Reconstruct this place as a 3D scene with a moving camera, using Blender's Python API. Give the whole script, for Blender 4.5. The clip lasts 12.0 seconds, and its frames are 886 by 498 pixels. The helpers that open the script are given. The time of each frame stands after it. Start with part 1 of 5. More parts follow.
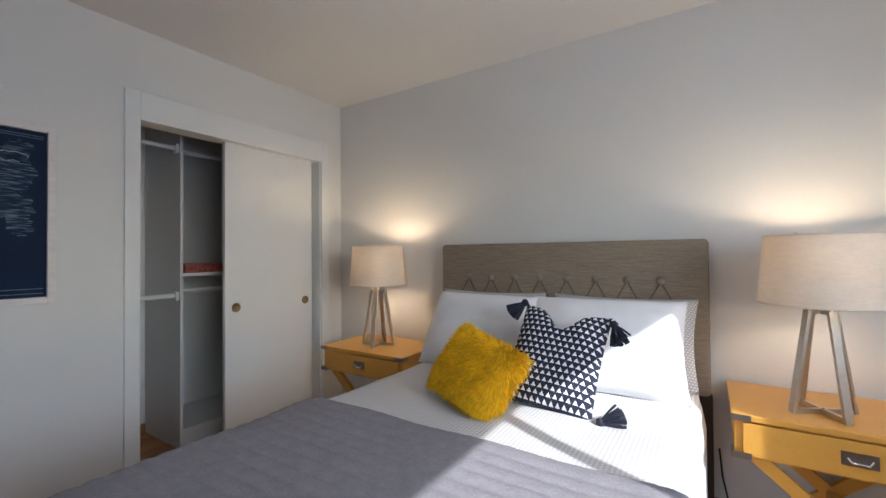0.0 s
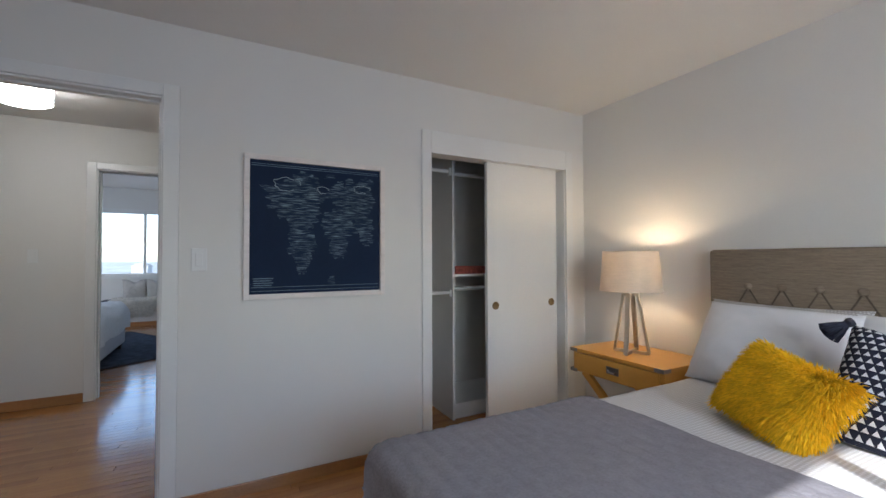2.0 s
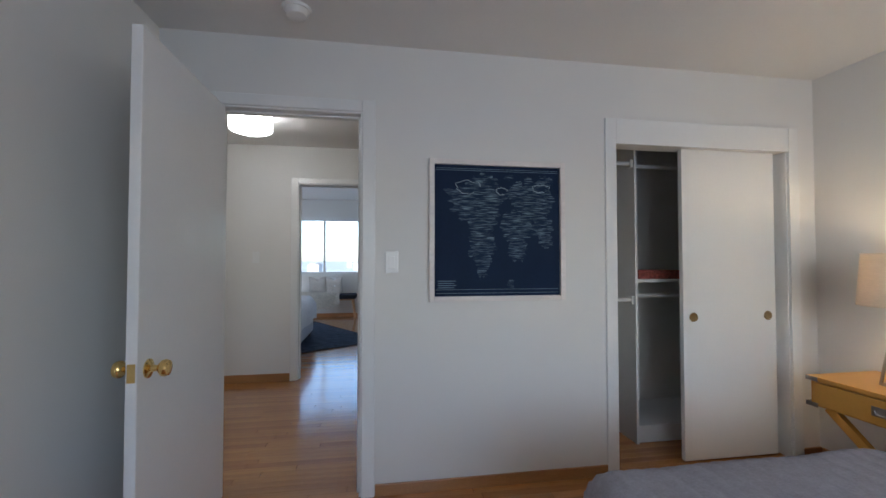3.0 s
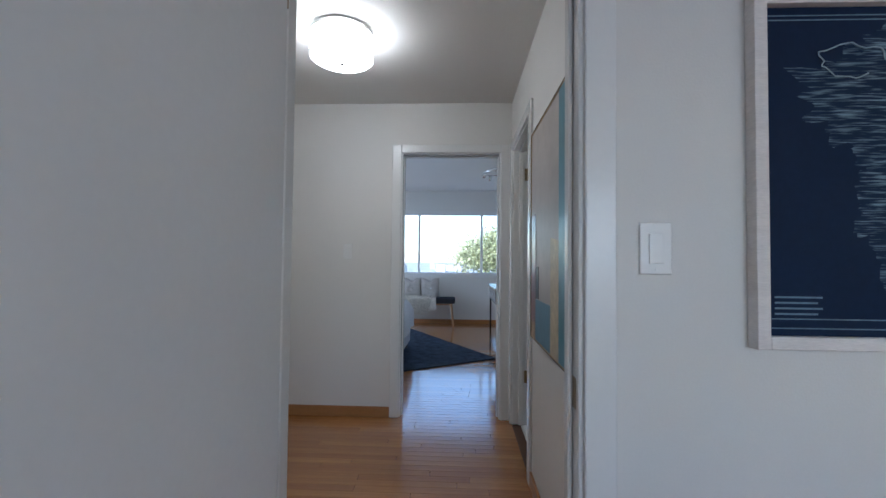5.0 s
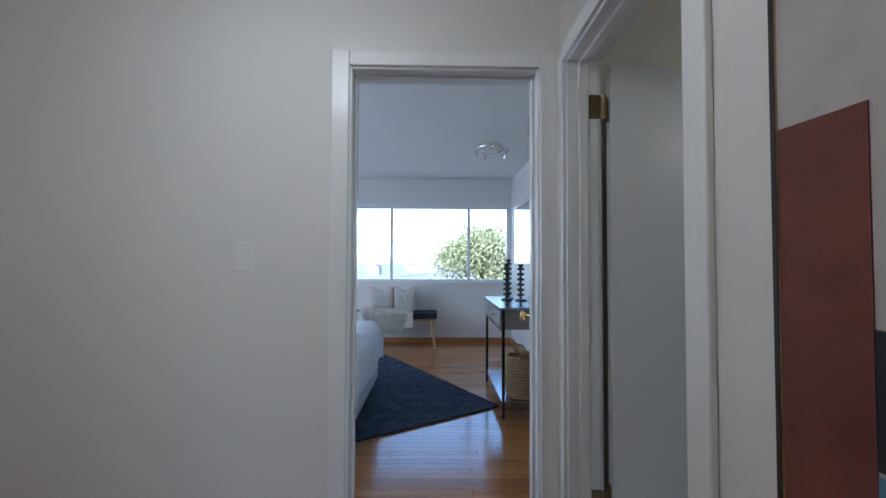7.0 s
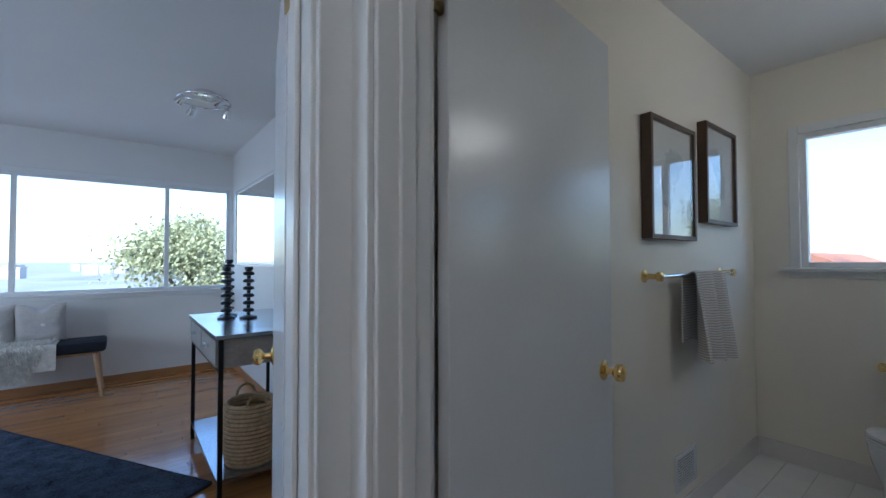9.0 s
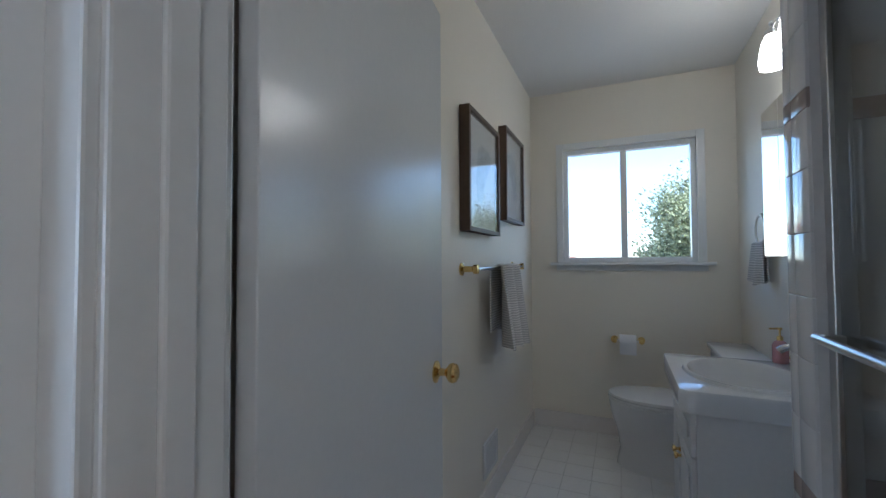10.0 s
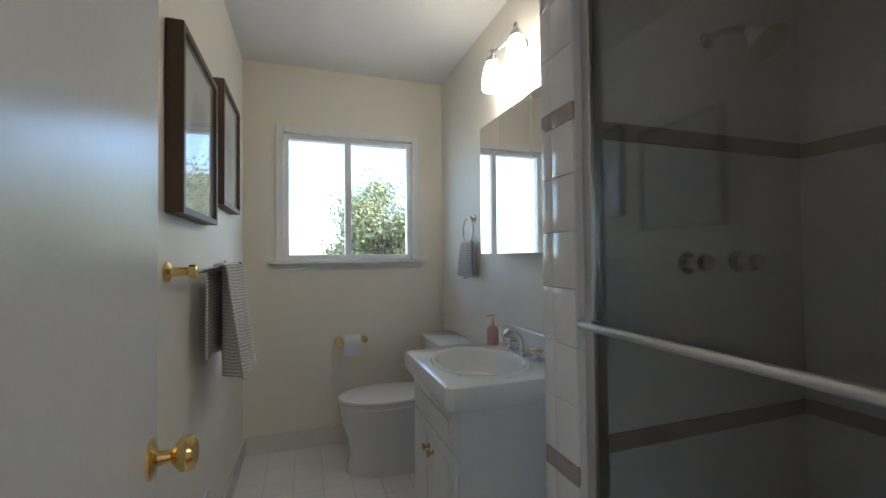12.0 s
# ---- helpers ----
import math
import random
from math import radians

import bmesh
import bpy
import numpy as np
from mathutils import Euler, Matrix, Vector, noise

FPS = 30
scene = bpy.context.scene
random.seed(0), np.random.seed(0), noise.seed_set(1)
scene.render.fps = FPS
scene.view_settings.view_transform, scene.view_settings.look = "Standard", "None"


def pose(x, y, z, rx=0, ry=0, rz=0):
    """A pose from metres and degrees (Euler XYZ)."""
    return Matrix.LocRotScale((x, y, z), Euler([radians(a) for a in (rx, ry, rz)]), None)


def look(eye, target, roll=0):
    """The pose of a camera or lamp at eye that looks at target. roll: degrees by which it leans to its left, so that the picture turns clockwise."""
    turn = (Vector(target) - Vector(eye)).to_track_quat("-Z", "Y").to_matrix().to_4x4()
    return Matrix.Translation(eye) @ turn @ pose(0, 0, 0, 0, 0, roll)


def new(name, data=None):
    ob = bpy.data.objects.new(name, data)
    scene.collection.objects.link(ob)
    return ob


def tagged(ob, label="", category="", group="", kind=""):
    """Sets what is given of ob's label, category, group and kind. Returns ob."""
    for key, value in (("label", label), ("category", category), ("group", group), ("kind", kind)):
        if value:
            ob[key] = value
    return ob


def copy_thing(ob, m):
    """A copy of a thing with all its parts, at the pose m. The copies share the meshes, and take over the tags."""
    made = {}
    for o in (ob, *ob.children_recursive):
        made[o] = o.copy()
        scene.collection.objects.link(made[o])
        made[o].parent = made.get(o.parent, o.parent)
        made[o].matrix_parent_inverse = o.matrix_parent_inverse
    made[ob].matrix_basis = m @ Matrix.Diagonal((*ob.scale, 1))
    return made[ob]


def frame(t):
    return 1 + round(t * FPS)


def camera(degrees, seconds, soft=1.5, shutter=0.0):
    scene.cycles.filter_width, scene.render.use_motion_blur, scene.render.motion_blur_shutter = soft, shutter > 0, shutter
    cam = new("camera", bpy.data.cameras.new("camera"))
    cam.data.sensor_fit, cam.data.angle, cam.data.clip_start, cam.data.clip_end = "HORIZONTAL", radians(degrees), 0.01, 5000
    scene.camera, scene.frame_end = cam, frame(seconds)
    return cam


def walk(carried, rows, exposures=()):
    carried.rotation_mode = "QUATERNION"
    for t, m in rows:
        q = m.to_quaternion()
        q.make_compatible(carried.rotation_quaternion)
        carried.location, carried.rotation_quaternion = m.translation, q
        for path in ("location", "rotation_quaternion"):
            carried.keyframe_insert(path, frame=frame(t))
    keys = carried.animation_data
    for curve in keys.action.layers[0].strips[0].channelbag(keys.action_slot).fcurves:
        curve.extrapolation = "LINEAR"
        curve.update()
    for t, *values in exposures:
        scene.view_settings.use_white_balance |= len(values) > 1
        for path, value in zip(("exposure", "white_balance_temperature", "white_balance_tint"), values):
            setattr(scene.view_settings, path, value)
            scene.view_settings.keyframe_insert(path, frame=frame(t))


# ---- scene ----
cam = camera(94.5, 12.0, soft=1.5)
PATH = [
    (0, (0.379, -2.463, 1.209), (2.061, -1.381, 1.237), -0.5),
    (0.5, (0.303, -2.432, 1.200), (1.831, -1.137, 1.246), -0.6),
    (1, (0.221, -2.417, 1.202), (1.568, -0.94, 1.249), -0.7),
    (1.5, (0.138, -2.406, 1.228), (1.315, -0.79, 1.267), 0.0),
    (2, (0.123, -2.403, 1.228), (1.06, -0.637, 1.274), -0.2),
    (2.5, (0.038, -2.37, 1.25), (0.678, -0.475, 1.294), -0.1),
    (3, (-0.069, -2.211, 1.242), (0.245, -0.237, 1.292), 0.0),
    (3.5, (-0.214, -1.967, 1.247), (-0.126, 0.031, 1.288), 0.1),
    (3.7, (-0.256, -1.865, 1.236), (-0.235, 0.135, 1.277), 0.1),
    (5.3, (-0.45, -0.682, 1.194), (-0.539, 1.315, 1.253), 0.5),
    (5.5, (-0.459, -0.517, 1.209), (-0.555, 1.48, 1.263), 0.4),
    (6, (-0.48, -0.129, 1.24), (-0.581, 1.868, 1.293), 0.3),
    (6.5, (-0.535, 0.234, 1.241), (-0.616, 2.231, 1.294), 0.4),
    (8.3, (-0.542, 1.223, 1.282), (0.18, 3.086, 1.373), -0.2),
    (8.5, (-0.457, 1.278, 1.301), (0.389, 3.09, 1.351), 0.3),
    (9, (-0.398, 1.467, 1.271), (0.835, 3.042, 1.321), -0.1),
    (9.5, (-0.313, 1.604, 1.256), (1.263, 2.834, 1.303), -0.1),
    (10, (-0.249, 1.703, 1.232), (1.583, 2.503, 1.289), -0.3),
    (10.5, (-0.152, 1.823, 1.219), (1.816, 2.181, 1.263), -0.7),
    (11, (-0.055, 1.888, 1.233), (1.944, 1.879, 1.275), -0.6),
    (11.5, (0.012, 1.935, 1.235), (1.982, 1.596, 1.281), -0.6),
    (12, (0.068, 1.972, 1.23), (1.962, 1.33, 1.267), -0.6),
]
EXPOSURES = [(0.0, 1.55, 5700, 10), (2.5, 1.75, 5680, 10), (3.6, 1.75, 5420, 10), (5.4, 1.85, 5250, 10), (6.6, 1.95, 5200, 10), (8.4, 1.75, 5150, 10), (9.5, 1.88, 5100, 10), (11.0, 2.1, 5350, 10), (12.0, 2.3, 5750, 10)]
walk(cam, [(t, look(eye, target, roll)) for t, eye, target, roll in PATH], EXPOSURES)

# ---- world, sun, lamps ----
SUN_AZ = radians(25)
SUN_EL = radians(32)
world = bpy.data.worlds.new("sky")
scene.world = world
world.use_nodes = True
wn = world.node_tree
sky = wn.nodes.new("ShaderNodeTexSky")
sky.sky_type = "NISHITA"
sky.sun_disc = False
sky.sun_elevation = SUN_EL
sky.sun_rotation = SUN_AZ + math.pi
wn.nodes["Background"].inputs["Strength"].default_value = 0.15
wn.links.new(sky.outputs["Color"], wn.nodes["Background"].inputs["Color"])


def lamp(name, kind, m, energy, color, size=0.1, size_y=None):
    data = bpy.data.lights.new(name, kind)
    data.energy, data.color = energy, color
    if kind == "AREA":
        data.size = size
        if size_y:
            data.shape, data.size_y = "RECTANGLE", size_y
    elif kind == "SUN":
        data.angle = size
    else:
        data.shadow_soft_size = size
    ob = new(name, data)
    ob.matrix_world = m
    return ob


lamp("sun", "SUN", look((0, 0, 10), (10 * math.cos(SUN_EL) * math.sin(SUN_AZ), 10 * math.cos(SUN_EL) * math.cos(SUN_AZ), 10 - 10 * math.sin(SUN_EL))), 2.2, (1, 0.95, 0.86), radians(0.5))
lamp("window_light_bedroom", "AREA", look((0.83, -3.62, 1.43), (0.83, 0, 1.2)), 5.0, (0.86, 0.92, 1.0), 1.8, 1.0)
# Added fill in an unseen west opening, to brighten the second bedroom.
lamp("added_fill_second_bedroom", "AREA", look((-3.96, 4.4, 1.4), (0, 4.4, 1.2)), 9, (0.80, 0.89, 1.0), 2.2, 1.2)
for lx, ly in ((2.42, -0.64), (2.38, -2.81)):
    lamp("lamp_bulb", "POINT", pose(lx, ly, 1.20), 2.0, (1, 0.74, 0.45), 0.03)

# ---- materials ----


def mat(name, color, rough=0.5, metal=0.0, scale=6.0, vary=0.06, bump=0.0, bump_scale=60.0, coat=0.0, spec=0.5, stretch=None, rand=0.0, island=0.0):
    """A surface with slow stains, fine grain and relief; rand varies it from piece to piece."""
    m = bpy.data.materials.new(name)
    m.use_nodes = True
    n, l = m.node_tree.nodes, m.node_tree.links
    b = n["Principled BSDF"]
    b.inputs["Roughness"].default_value = rough
    b.inputs["Metallic"].default_value = metal
    b.inputs["Coat Weight"].default_value = coat
    b.inputs["Coat Roughness"].default_value = 0.12
    b.inputs["Specular IOR Level"].default_value = spec
    tc = n.new("ShaderNodeTexCoord")
    mp = n.new("ShaderNodeMapping")
    if stretch:
        mp.inputs["Scale"].default_value = stretch
    l.new(tc.outputs["Object"], mp.inputs["Vector"])
    big, fine = n.new("ShaderNodeTexNoise"), n.new("ShaderNodeTexNoise")
    big.inputs["Scale"].default_value = scale
    big.inputs["Detail"].default_value = 4
    fine.inputs["Scale"].default_value = bump_scale
    fine.inputs["Detail"].default_value = 3
    l.new(mp.outputs["Vector"], big.inputs["Vector"])
    l.new(mp.outputs["Vector"], fine.inputs["Vector"])
    add = n.new("ShaderNodeMath")
    add.operation = "ADD"
    l.new(big.outputs["Fac"], add.inputs[0])
    l.new(fine.outputs["Fac"], add.inputs[1])
    mr = n.new("ShaderNodeMapRange")
    mr.inputs["From Min"].default_value, mr.inputs["From Max"].default_value = 0.6, 1.4
    mr.inputs["To Min"].default_value, mr.inputs["To Max"].default_value = 1 - vary, 1 + vary
    l.new(add.outputs[0], mr.inputs["Value"])
    value = mr.outputs["Result"]
    if rand or island:
        src = n.new("ShaderNodeObjectInfo").outputs["Random"] if rand else n.new("ShaderNodeNewGeometry").outputs["Random Per Island"]
        r2 = n.new("ShaderNodeMapRange")
        r2.inputs["To Min"].default_value, r2.inputs["To Max"].default_value = 1 - (rand or island), 1 + (rand or island)
        l.new(src, r2.inputs["Value"])
        mul = n.new("ShaderNodeMath")
        mul.operation = "MULTIPLY"
        l.new(value, mul.inputs[0])
        l.new(r2.outputs["Result"], mul.inputs[1])
        value = mul.outputs[0]
    hsv = n.new("ShaderNodeHueSaturation")
    hsv.inputs["Color"].default_value = (*color, 1)
    l.new(value, hsv.inputs["Value"])
    l.new(hsv.outputs["Color"], b.inputs["Base Color"])
    if bump:
        bp = n.new("ShaderNodeBump")
        bp.inputs["Strength"].default_value = bump
        bp.inputs["Distance"].default_value = 0.004
        l.new(fine.outputs["Fac"], bp.inputs["Height"])
        l.new(bp.outputs["Normal"], b.inputs["Normal"])
    return m


def glowing(name, color, strength, rough=0.4):
    m = mat(name, color, rough)
    b = m.node_tree.nodes["Principled BSDF"]
    b.inputs["Emission Color"].default_value = (*color, 1)
    b.inputs["Emission Strength"].default_value = strength
    return m


def glass(name, color=(1, 1, 1), gloss=0.04, rough=0.0):
    """A thin pane: clear, with a weak mirror image on it."""
    m = bpy.data.materials.new(name)
    m.use_nodes = True
    n, l = m.node_tree.nodes, m.node_tree.links
    n.clear()
    out, mix = n.new("ShaderNodeOutputMaterial"), n.new("ShaderNodeMixShader")
    t, g = n.new("ShaderNodeBsdfTransparent"), n.new("ShaderNodeBsdfGlossy")
    t.inputs["Color"].default_value = (*color, 1)
    g.inputs["Roughness"].default_value = rough
    lw = n.new("ShaderNodeLayerWeight")
    lw.inputs["Blend"].default_value = 0.5
    pw = n.new("ShaderNodeMath")
    pw.operation = "POWER"
    pw.inputs[1].default_value = 4.0
    l.new(lw.outputs["Facing"], pw.inputs[0])
    add = n.new("ShaderNodeMath")
    add.operation = "MULTIPLY_ADD"
    add.use_clamp = True
    add.inputs[1].default_value, add.inputs[2].default_value = 0.6, gloss
    l.new(pw.outputs[0], add.inputs[0])
    l.new(add.outputs[0], mix.inputs["Fac"])
    l.new(t.outputs[0], mix.inputs[1])
    l.new(g.outputs[0], mix.inputs[2])
    l.new(mix.outputs[0], out.inputs["Surface"])
    return m


WALL = mat("wall_paint", (0.74, 0.725, 0.69), 0.55, vary=0.025, scale=1.5, bump=0.12, bump_scale=180)
BATHWALL = mat("bath_paint", (0.80, 0.75, 0.65), 0.45, vary=0.025, scale=1.5, bump=0.1, bump_scale=180)
CEIL = mat("ceiling_paint", (0.76, 0.745, 0.715), 0.7, vary=0.03, scale=1.2, bump=0.15, bump_scale=140)
TRIM = mat("white_gloss_paint", (0.80, 0.80, 0.78), 0.26, vary=0.02, scale=3, bump=0.008, bump_scale=60)
DOORPAINT = mat("door_gloss_paint", (0.78, 0.78, 0.77), 0.24, vary=0.02, scale=2, bump=0.05, bump_scale=60)
OAK = mat("oak_strip", (0.42, 0.185, 0.055), 0.17, vary=0.2, scale=3, stretch=(0.6, 9, 9), bump=0.05, bump_scale=26, rand=0.16, coat=0.6)
OAKREST = mat("oak_strip_joined", (0.42, 0.185, 0.055), 0.17, vary=0.2, scale=3, stretch=(0.6, 9, 9), bump=0.05, bump_scale=26, island=0.16, coat=0.6)
OAKTRIM = mat("oak_trim", (0.36, 0.17, 0.06), 0.3, vary=0.2, scale=4, stretch=(1, 1, 6), coat=0.2)
SUBFLOOR = mat("subfloor", (0.12, 0.06, 0.03), 0.8)
BRASS = mat("brass", (0.78, 0.56, 0.22), 0.18, 1.0, vary=0.08)
OLDBRASS = mat("aged_brass", (0.30, 0.22, 0.11), 0.38, 1.0, vary=0.2, scale=40)
CHROME = mat("chrome", (0.78, 0.78, 0.79), 0.1, 1.0, vary=0.03)
NICKEL = mat("brushed_nickel", (0.60, 0.55, 0.47), 0.35, 1.0, vary=0.08, scale=20)
PANE = glass("window_glass", (0.98, 0.99, 0.99), 0.02)


# ---- builders ----


def box(bm, x0, x1, y0, y1, z0, z1, bevel=0.0, seg=2):
    made = bmesh.ops.create_cube(bm, size=1.0, matrix=Matrix.LocRotScale(((x0 + x1) / 2, (y0 + y1) / 2, (z0 + z1) / 2), None, (abs(x1 - x0), abs(y1 - y0), abs(z1 - z0))))
    if bevel:
        edges = list({e for v in made["verts"] for e in v.link_edges})
        bmesh.ops.bevel(bm, geom=edges, offset=bevel, segments=seg, affect="EDGES", profile=0.5)
    return bm


def boxes(*rows, bevel=0.0):
    bm = bmesh.new()
    for r in rows:
        box(bm, *r, bevel=bevel)
    return bm


def lathe(profile, seg=24, m=None):
    """A turned shape from (radius, height) pairs."""
    bm = bmesh.new()
    rings = []
    for r, z in profile:
        rings.append([bm.verts.new((r * math.cos(2 * math.pi * i / seg), r * math.sin(2 * math.pi * i / seg), z)) for i in range(seg)])
    for a, b in zip(rings, rings[1:]):
        for i in range(seg):
            bm.faces.new((a[i], a[(i + 1) % seg], b[(i + 1) % seg], b[i]))
    for ring, flip in ((rings[0], True), (rings[-1], False)):
        if profile[0 if flip else -1][0] > 0.0005:
            bm.faces.new(ring[::-1] if flip else ring)
    bmesh.ops.remove_doubles(bm, verts=bm.verts, dist=0.0002)
    if m is not None:
        bmesh.ops.transform(bm, matrix=m, verts=bm.verts)
    return bm


def tube(points, radius, seg=10):
    """A round bar through the points."""
    bm = bmesh.new()
    pts = [Vector(p) for p in points]
    rings = []
    for i, p in enumerate(pts):
        d = (pts[min(i + 1, len(pts) - 1)] - pts[max(i - 1, 0)]).normalized()
        side = d.orthogonal().normalized() if i == 0 else (side - d * side.dot(d)).normalized()
        up = d.cross(side)
        rings.append([bm.verts.new(p + radius * (math.cos(2 * math.pi * k / seg) * side + math.sin(2 * math.pi * k / seg) * up)) for k in range(seg)])
    for a, b in zip(rings, rings[1:]):
        for k in range(seg):
            bm.faces.new((a[k], a[(k + 1) % seg], b[(k + 1) % seg], b[k]))
    bm.faces.new(rings[0][::-1])
    bm.faces.new(rings[-1])
    return bm


def bar(a, b, w, h):
    """A straight flat bar, w wide and h deep, between two points."""
    a, b = Vector(a), Vector(b)
    bm = bmesh.new()
    q = (b - a).to_track_quat("Z", "Y").to_matrix().to_4x4()
    bmesh.ops.create_cube(bm, size=1.0, matrix=Matrix.Translation((a + b) / 2) @ q @ Matrix.Diagonal((w, h, (b - a).length, 1)))
    return bm


def join(*bms):
    out = bmesh.new()
    for b in bms:
        me = bpy.data.meshes.new("tmp")
        b.to_mesh(me)
        b.free()
        out.from_mesh(me)
        bpy.data.meshes.remove(me)
    return out


def part(name, bm, material, parent=None, label="", smooth=False):
    me = bpy.data.meshes.new(name)
    bmesh.ops.recalc_face_normals(bm, faces=bm.faces)
    for f in bm.faces:
        f.smooth = smooth
    bm.to_mesh(me)
    bm.free()
    me.materials.append(material)
    if smooth:
        me.set_sharp_from_angle(angle=radians(40))
    ob = new(name, me)
    if parent:
        ob.parent = parent
    if label:
        ob["label"] = label
    return ob


def thing(name, label, category, m=None, group=""):
    ob = new(name)
    ob.empty_display_size = 0.1
    if m is not None:
        ob.matrix_basis = m
    return tagged(ob, label, category, group)


def setting(name, bm, material, label, category):
    return tagged(part(name, bm, material), label, category, kind="structure")


def wall(name, axis, p0, p1, a0, a1, z1, openings, material, label):
    """A wall with thickness p0..p1, running a0..a1, with holes (a0, a1, z0, z1)."""
    bm = bmesh.new()

    def put(u0, u1, w0, w1):
        if axis == "x":
            box(bm, u0, u1, p0, p1, w0, w1)
        else:
            box(bm, p0, p1, u0, u1, w0, w1)
    at = a0
    for o0, o1, b, t in sorted(openings):
        put(at, o0, 0, z1)
        if b > 0:
            put(o0, o1, 0, b)
        put(o0, o1, t, z1)
        at = o1
    put(at, a1, 0, z1)
    return setting(name, bm, material, label, "wall")


# ---- walls, ceilings, floors ----
wall("wall_bedroom_north", "x", 0.0, 0.12, -2.86, 2.82, 2.62, [(-0.885, -0.145, 0, 2.035), (1.302, 2.495, 0, 1.925)], WALL, "off-white painted plaster wall of the bedroom")
wall("wall_bedroom_east", "y", 2.697, 2.82, -3.66, 0.0, 2.62, [], WALL, "off-white painted wall behind the headboard")
wall("wall_bedroom_west", "y", -1.27, -1.15, -3.66, 0.0, 2.62, [], WALL, "off-white painted bedroom wall")
wall("wall_bedroom_south", "x", -3.78, -3.66, -1.27, 2.82, 2.62, [(-0.1, 1.76, 0.9, 1.96)], WALL, "off-white painted wall with a wide window")
wall("wall_hall_east", "y", -0.035, 0.085, 0.12, 2.338, 2.62, [(1.362, 2.14, 0, 2.035)], WALL, "off-white painted hall wall")
wall("wall_hall_north", "x", 2.21, 2.345, -2.64, -0.036, 2.62, [(-0.893, -0.111, 0, 2.035)], WALL, "off-white painted wall at the end of the hall")
wall("wall_hall_west", "y", -2.64, -2.52, 0.12, 2.21, 2.62, [], WALL, "off-white painted wall closing the hall")
wall("wall_bath_north", "x", 2.338, 2.45, -0.035, 3.02, 2.62, [], BATHWALL, "cream painted bathroom wall")
wall("wall_bath_east", "y", 2.90, 3.02, 0.935, 2.338, 2.62, [(1.237, 2.10, 1.215, 2.05)], BATHWALL, "cream painted bathroom wall with a window")
wall("wall_bath_south", "x", 0.935, 1.015, 1.13, 2.90, 2.62, [], BATHWALL, "cream painted wall behind the vanity")
wall("wall_closet_east", "y", 2.697, 2.82, 0.12, 0.93, 2.62, [], WALL, "closet side wall")
wall("wall_closet_back", "x", 0.83, 0.93, 1.14, 2.697, 2.62, [], WALL, "closet back wall")
wall("wall_closet_west", "y", 1.142, 1.2, 0.12, 0.83, 2.62, [], WALL, "closet side wall")
wall("wall_second_bedroom_north", "x", 6.96, 7.08, -3.9, 0.775, 2.62, [(-1.89, 0.625, 0.935, 2.11)], WALL, "off-white wall with a wide three-part window")
wall("wall_second_bedroom_east", "y", 0.655, 0.775, 2.45, 6.96, 2.62, [], WALL, "off-white painted bedroom wall")
# The hole in this unseen wall is added to let light in.
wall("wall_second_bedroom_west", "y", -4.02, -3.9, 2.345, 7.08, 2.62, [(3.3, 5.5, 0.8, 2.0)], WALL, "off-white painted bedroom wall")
wall("wall_second_bedroom_south", "x", 2.21, 2.345, -4.02, -2.64, 2.62, [], WALL, "off-white painted bedroom wall")
setting("ceiling_bedroom", boxes((-1.27, 2.82, -3.78, 0.0, 2.396, 2.52)), CEIL, "plain off-white bedroom ceiling", "ceiling")
setting("ceiling_hall", boxes((-2.52, -0.035, 0.12, 2.21, 2.415, 2.52)), CEIL, "plain off-white hall ceiling", "ceiling")
setting("ceiling_bath", boxes((0.085, 2.90, 0.18, 2.338, 2.49, 2.60)), CEIL, "plain off-white bathroom ceiling", "ceiling")
setting("ceiling_closet", boxes((1.142, 2.697, 0.12, 0.83, 2.40, 2.52)), WALL, "closet ceiling", "ceiling")
setting("ceiling_second_bedroom", boxes((-4.02, 0.78, 2.345, 7.08, 2.54, 2.64)), CEIL, "plain pale ceiling of the second bedroom", "ceiling")
floor = setting("floor", boxes((-4.02, 2.82, -3.78, 0.12, -0.15, -0.012), (-4.02, 0.03, 0.12, 2.34, -0.15, -0.012), (-4.02, 0.775, 2.34, 7.08, -0.15, -0.012), (1.142, 2.82, 0.12, 0.93, -0.15, -0.012)), SUBFLOOR, "warm glossy oak strip floor", "floor")
bath_floor = setting("floor_bath", boxes((0.03, 3.02, 0.12, 2.335, -0.15, -0.006)), mat("grout", (0.6, 0.58, 0.54), 0.8), "white tiled bathroom floor", "floor")

# ---- shower walls ----
TILE = mat("white_tile", (0.74, 0.70, 0.66), 0.12, vary=0.03, scale=5, bump=0.05, bump_scale=30)
BAND = mat("taupe_tile", (0.36, 0.28, 0.24), 0.2, vary=0.08, scale=12)
wall("wall_shower_end", "y", 1.03, 1.13, 0.306, 1.262, 2.62, [], TILE, "pale tiled shower wall with taupe bands")
wall("wall_shower_back", "x", 0.19, 0.306, 0.085, 1.13, 2.62, [], TILE, "pale tiled shower wall with taupe bands")

# ---- door frames, doors ----


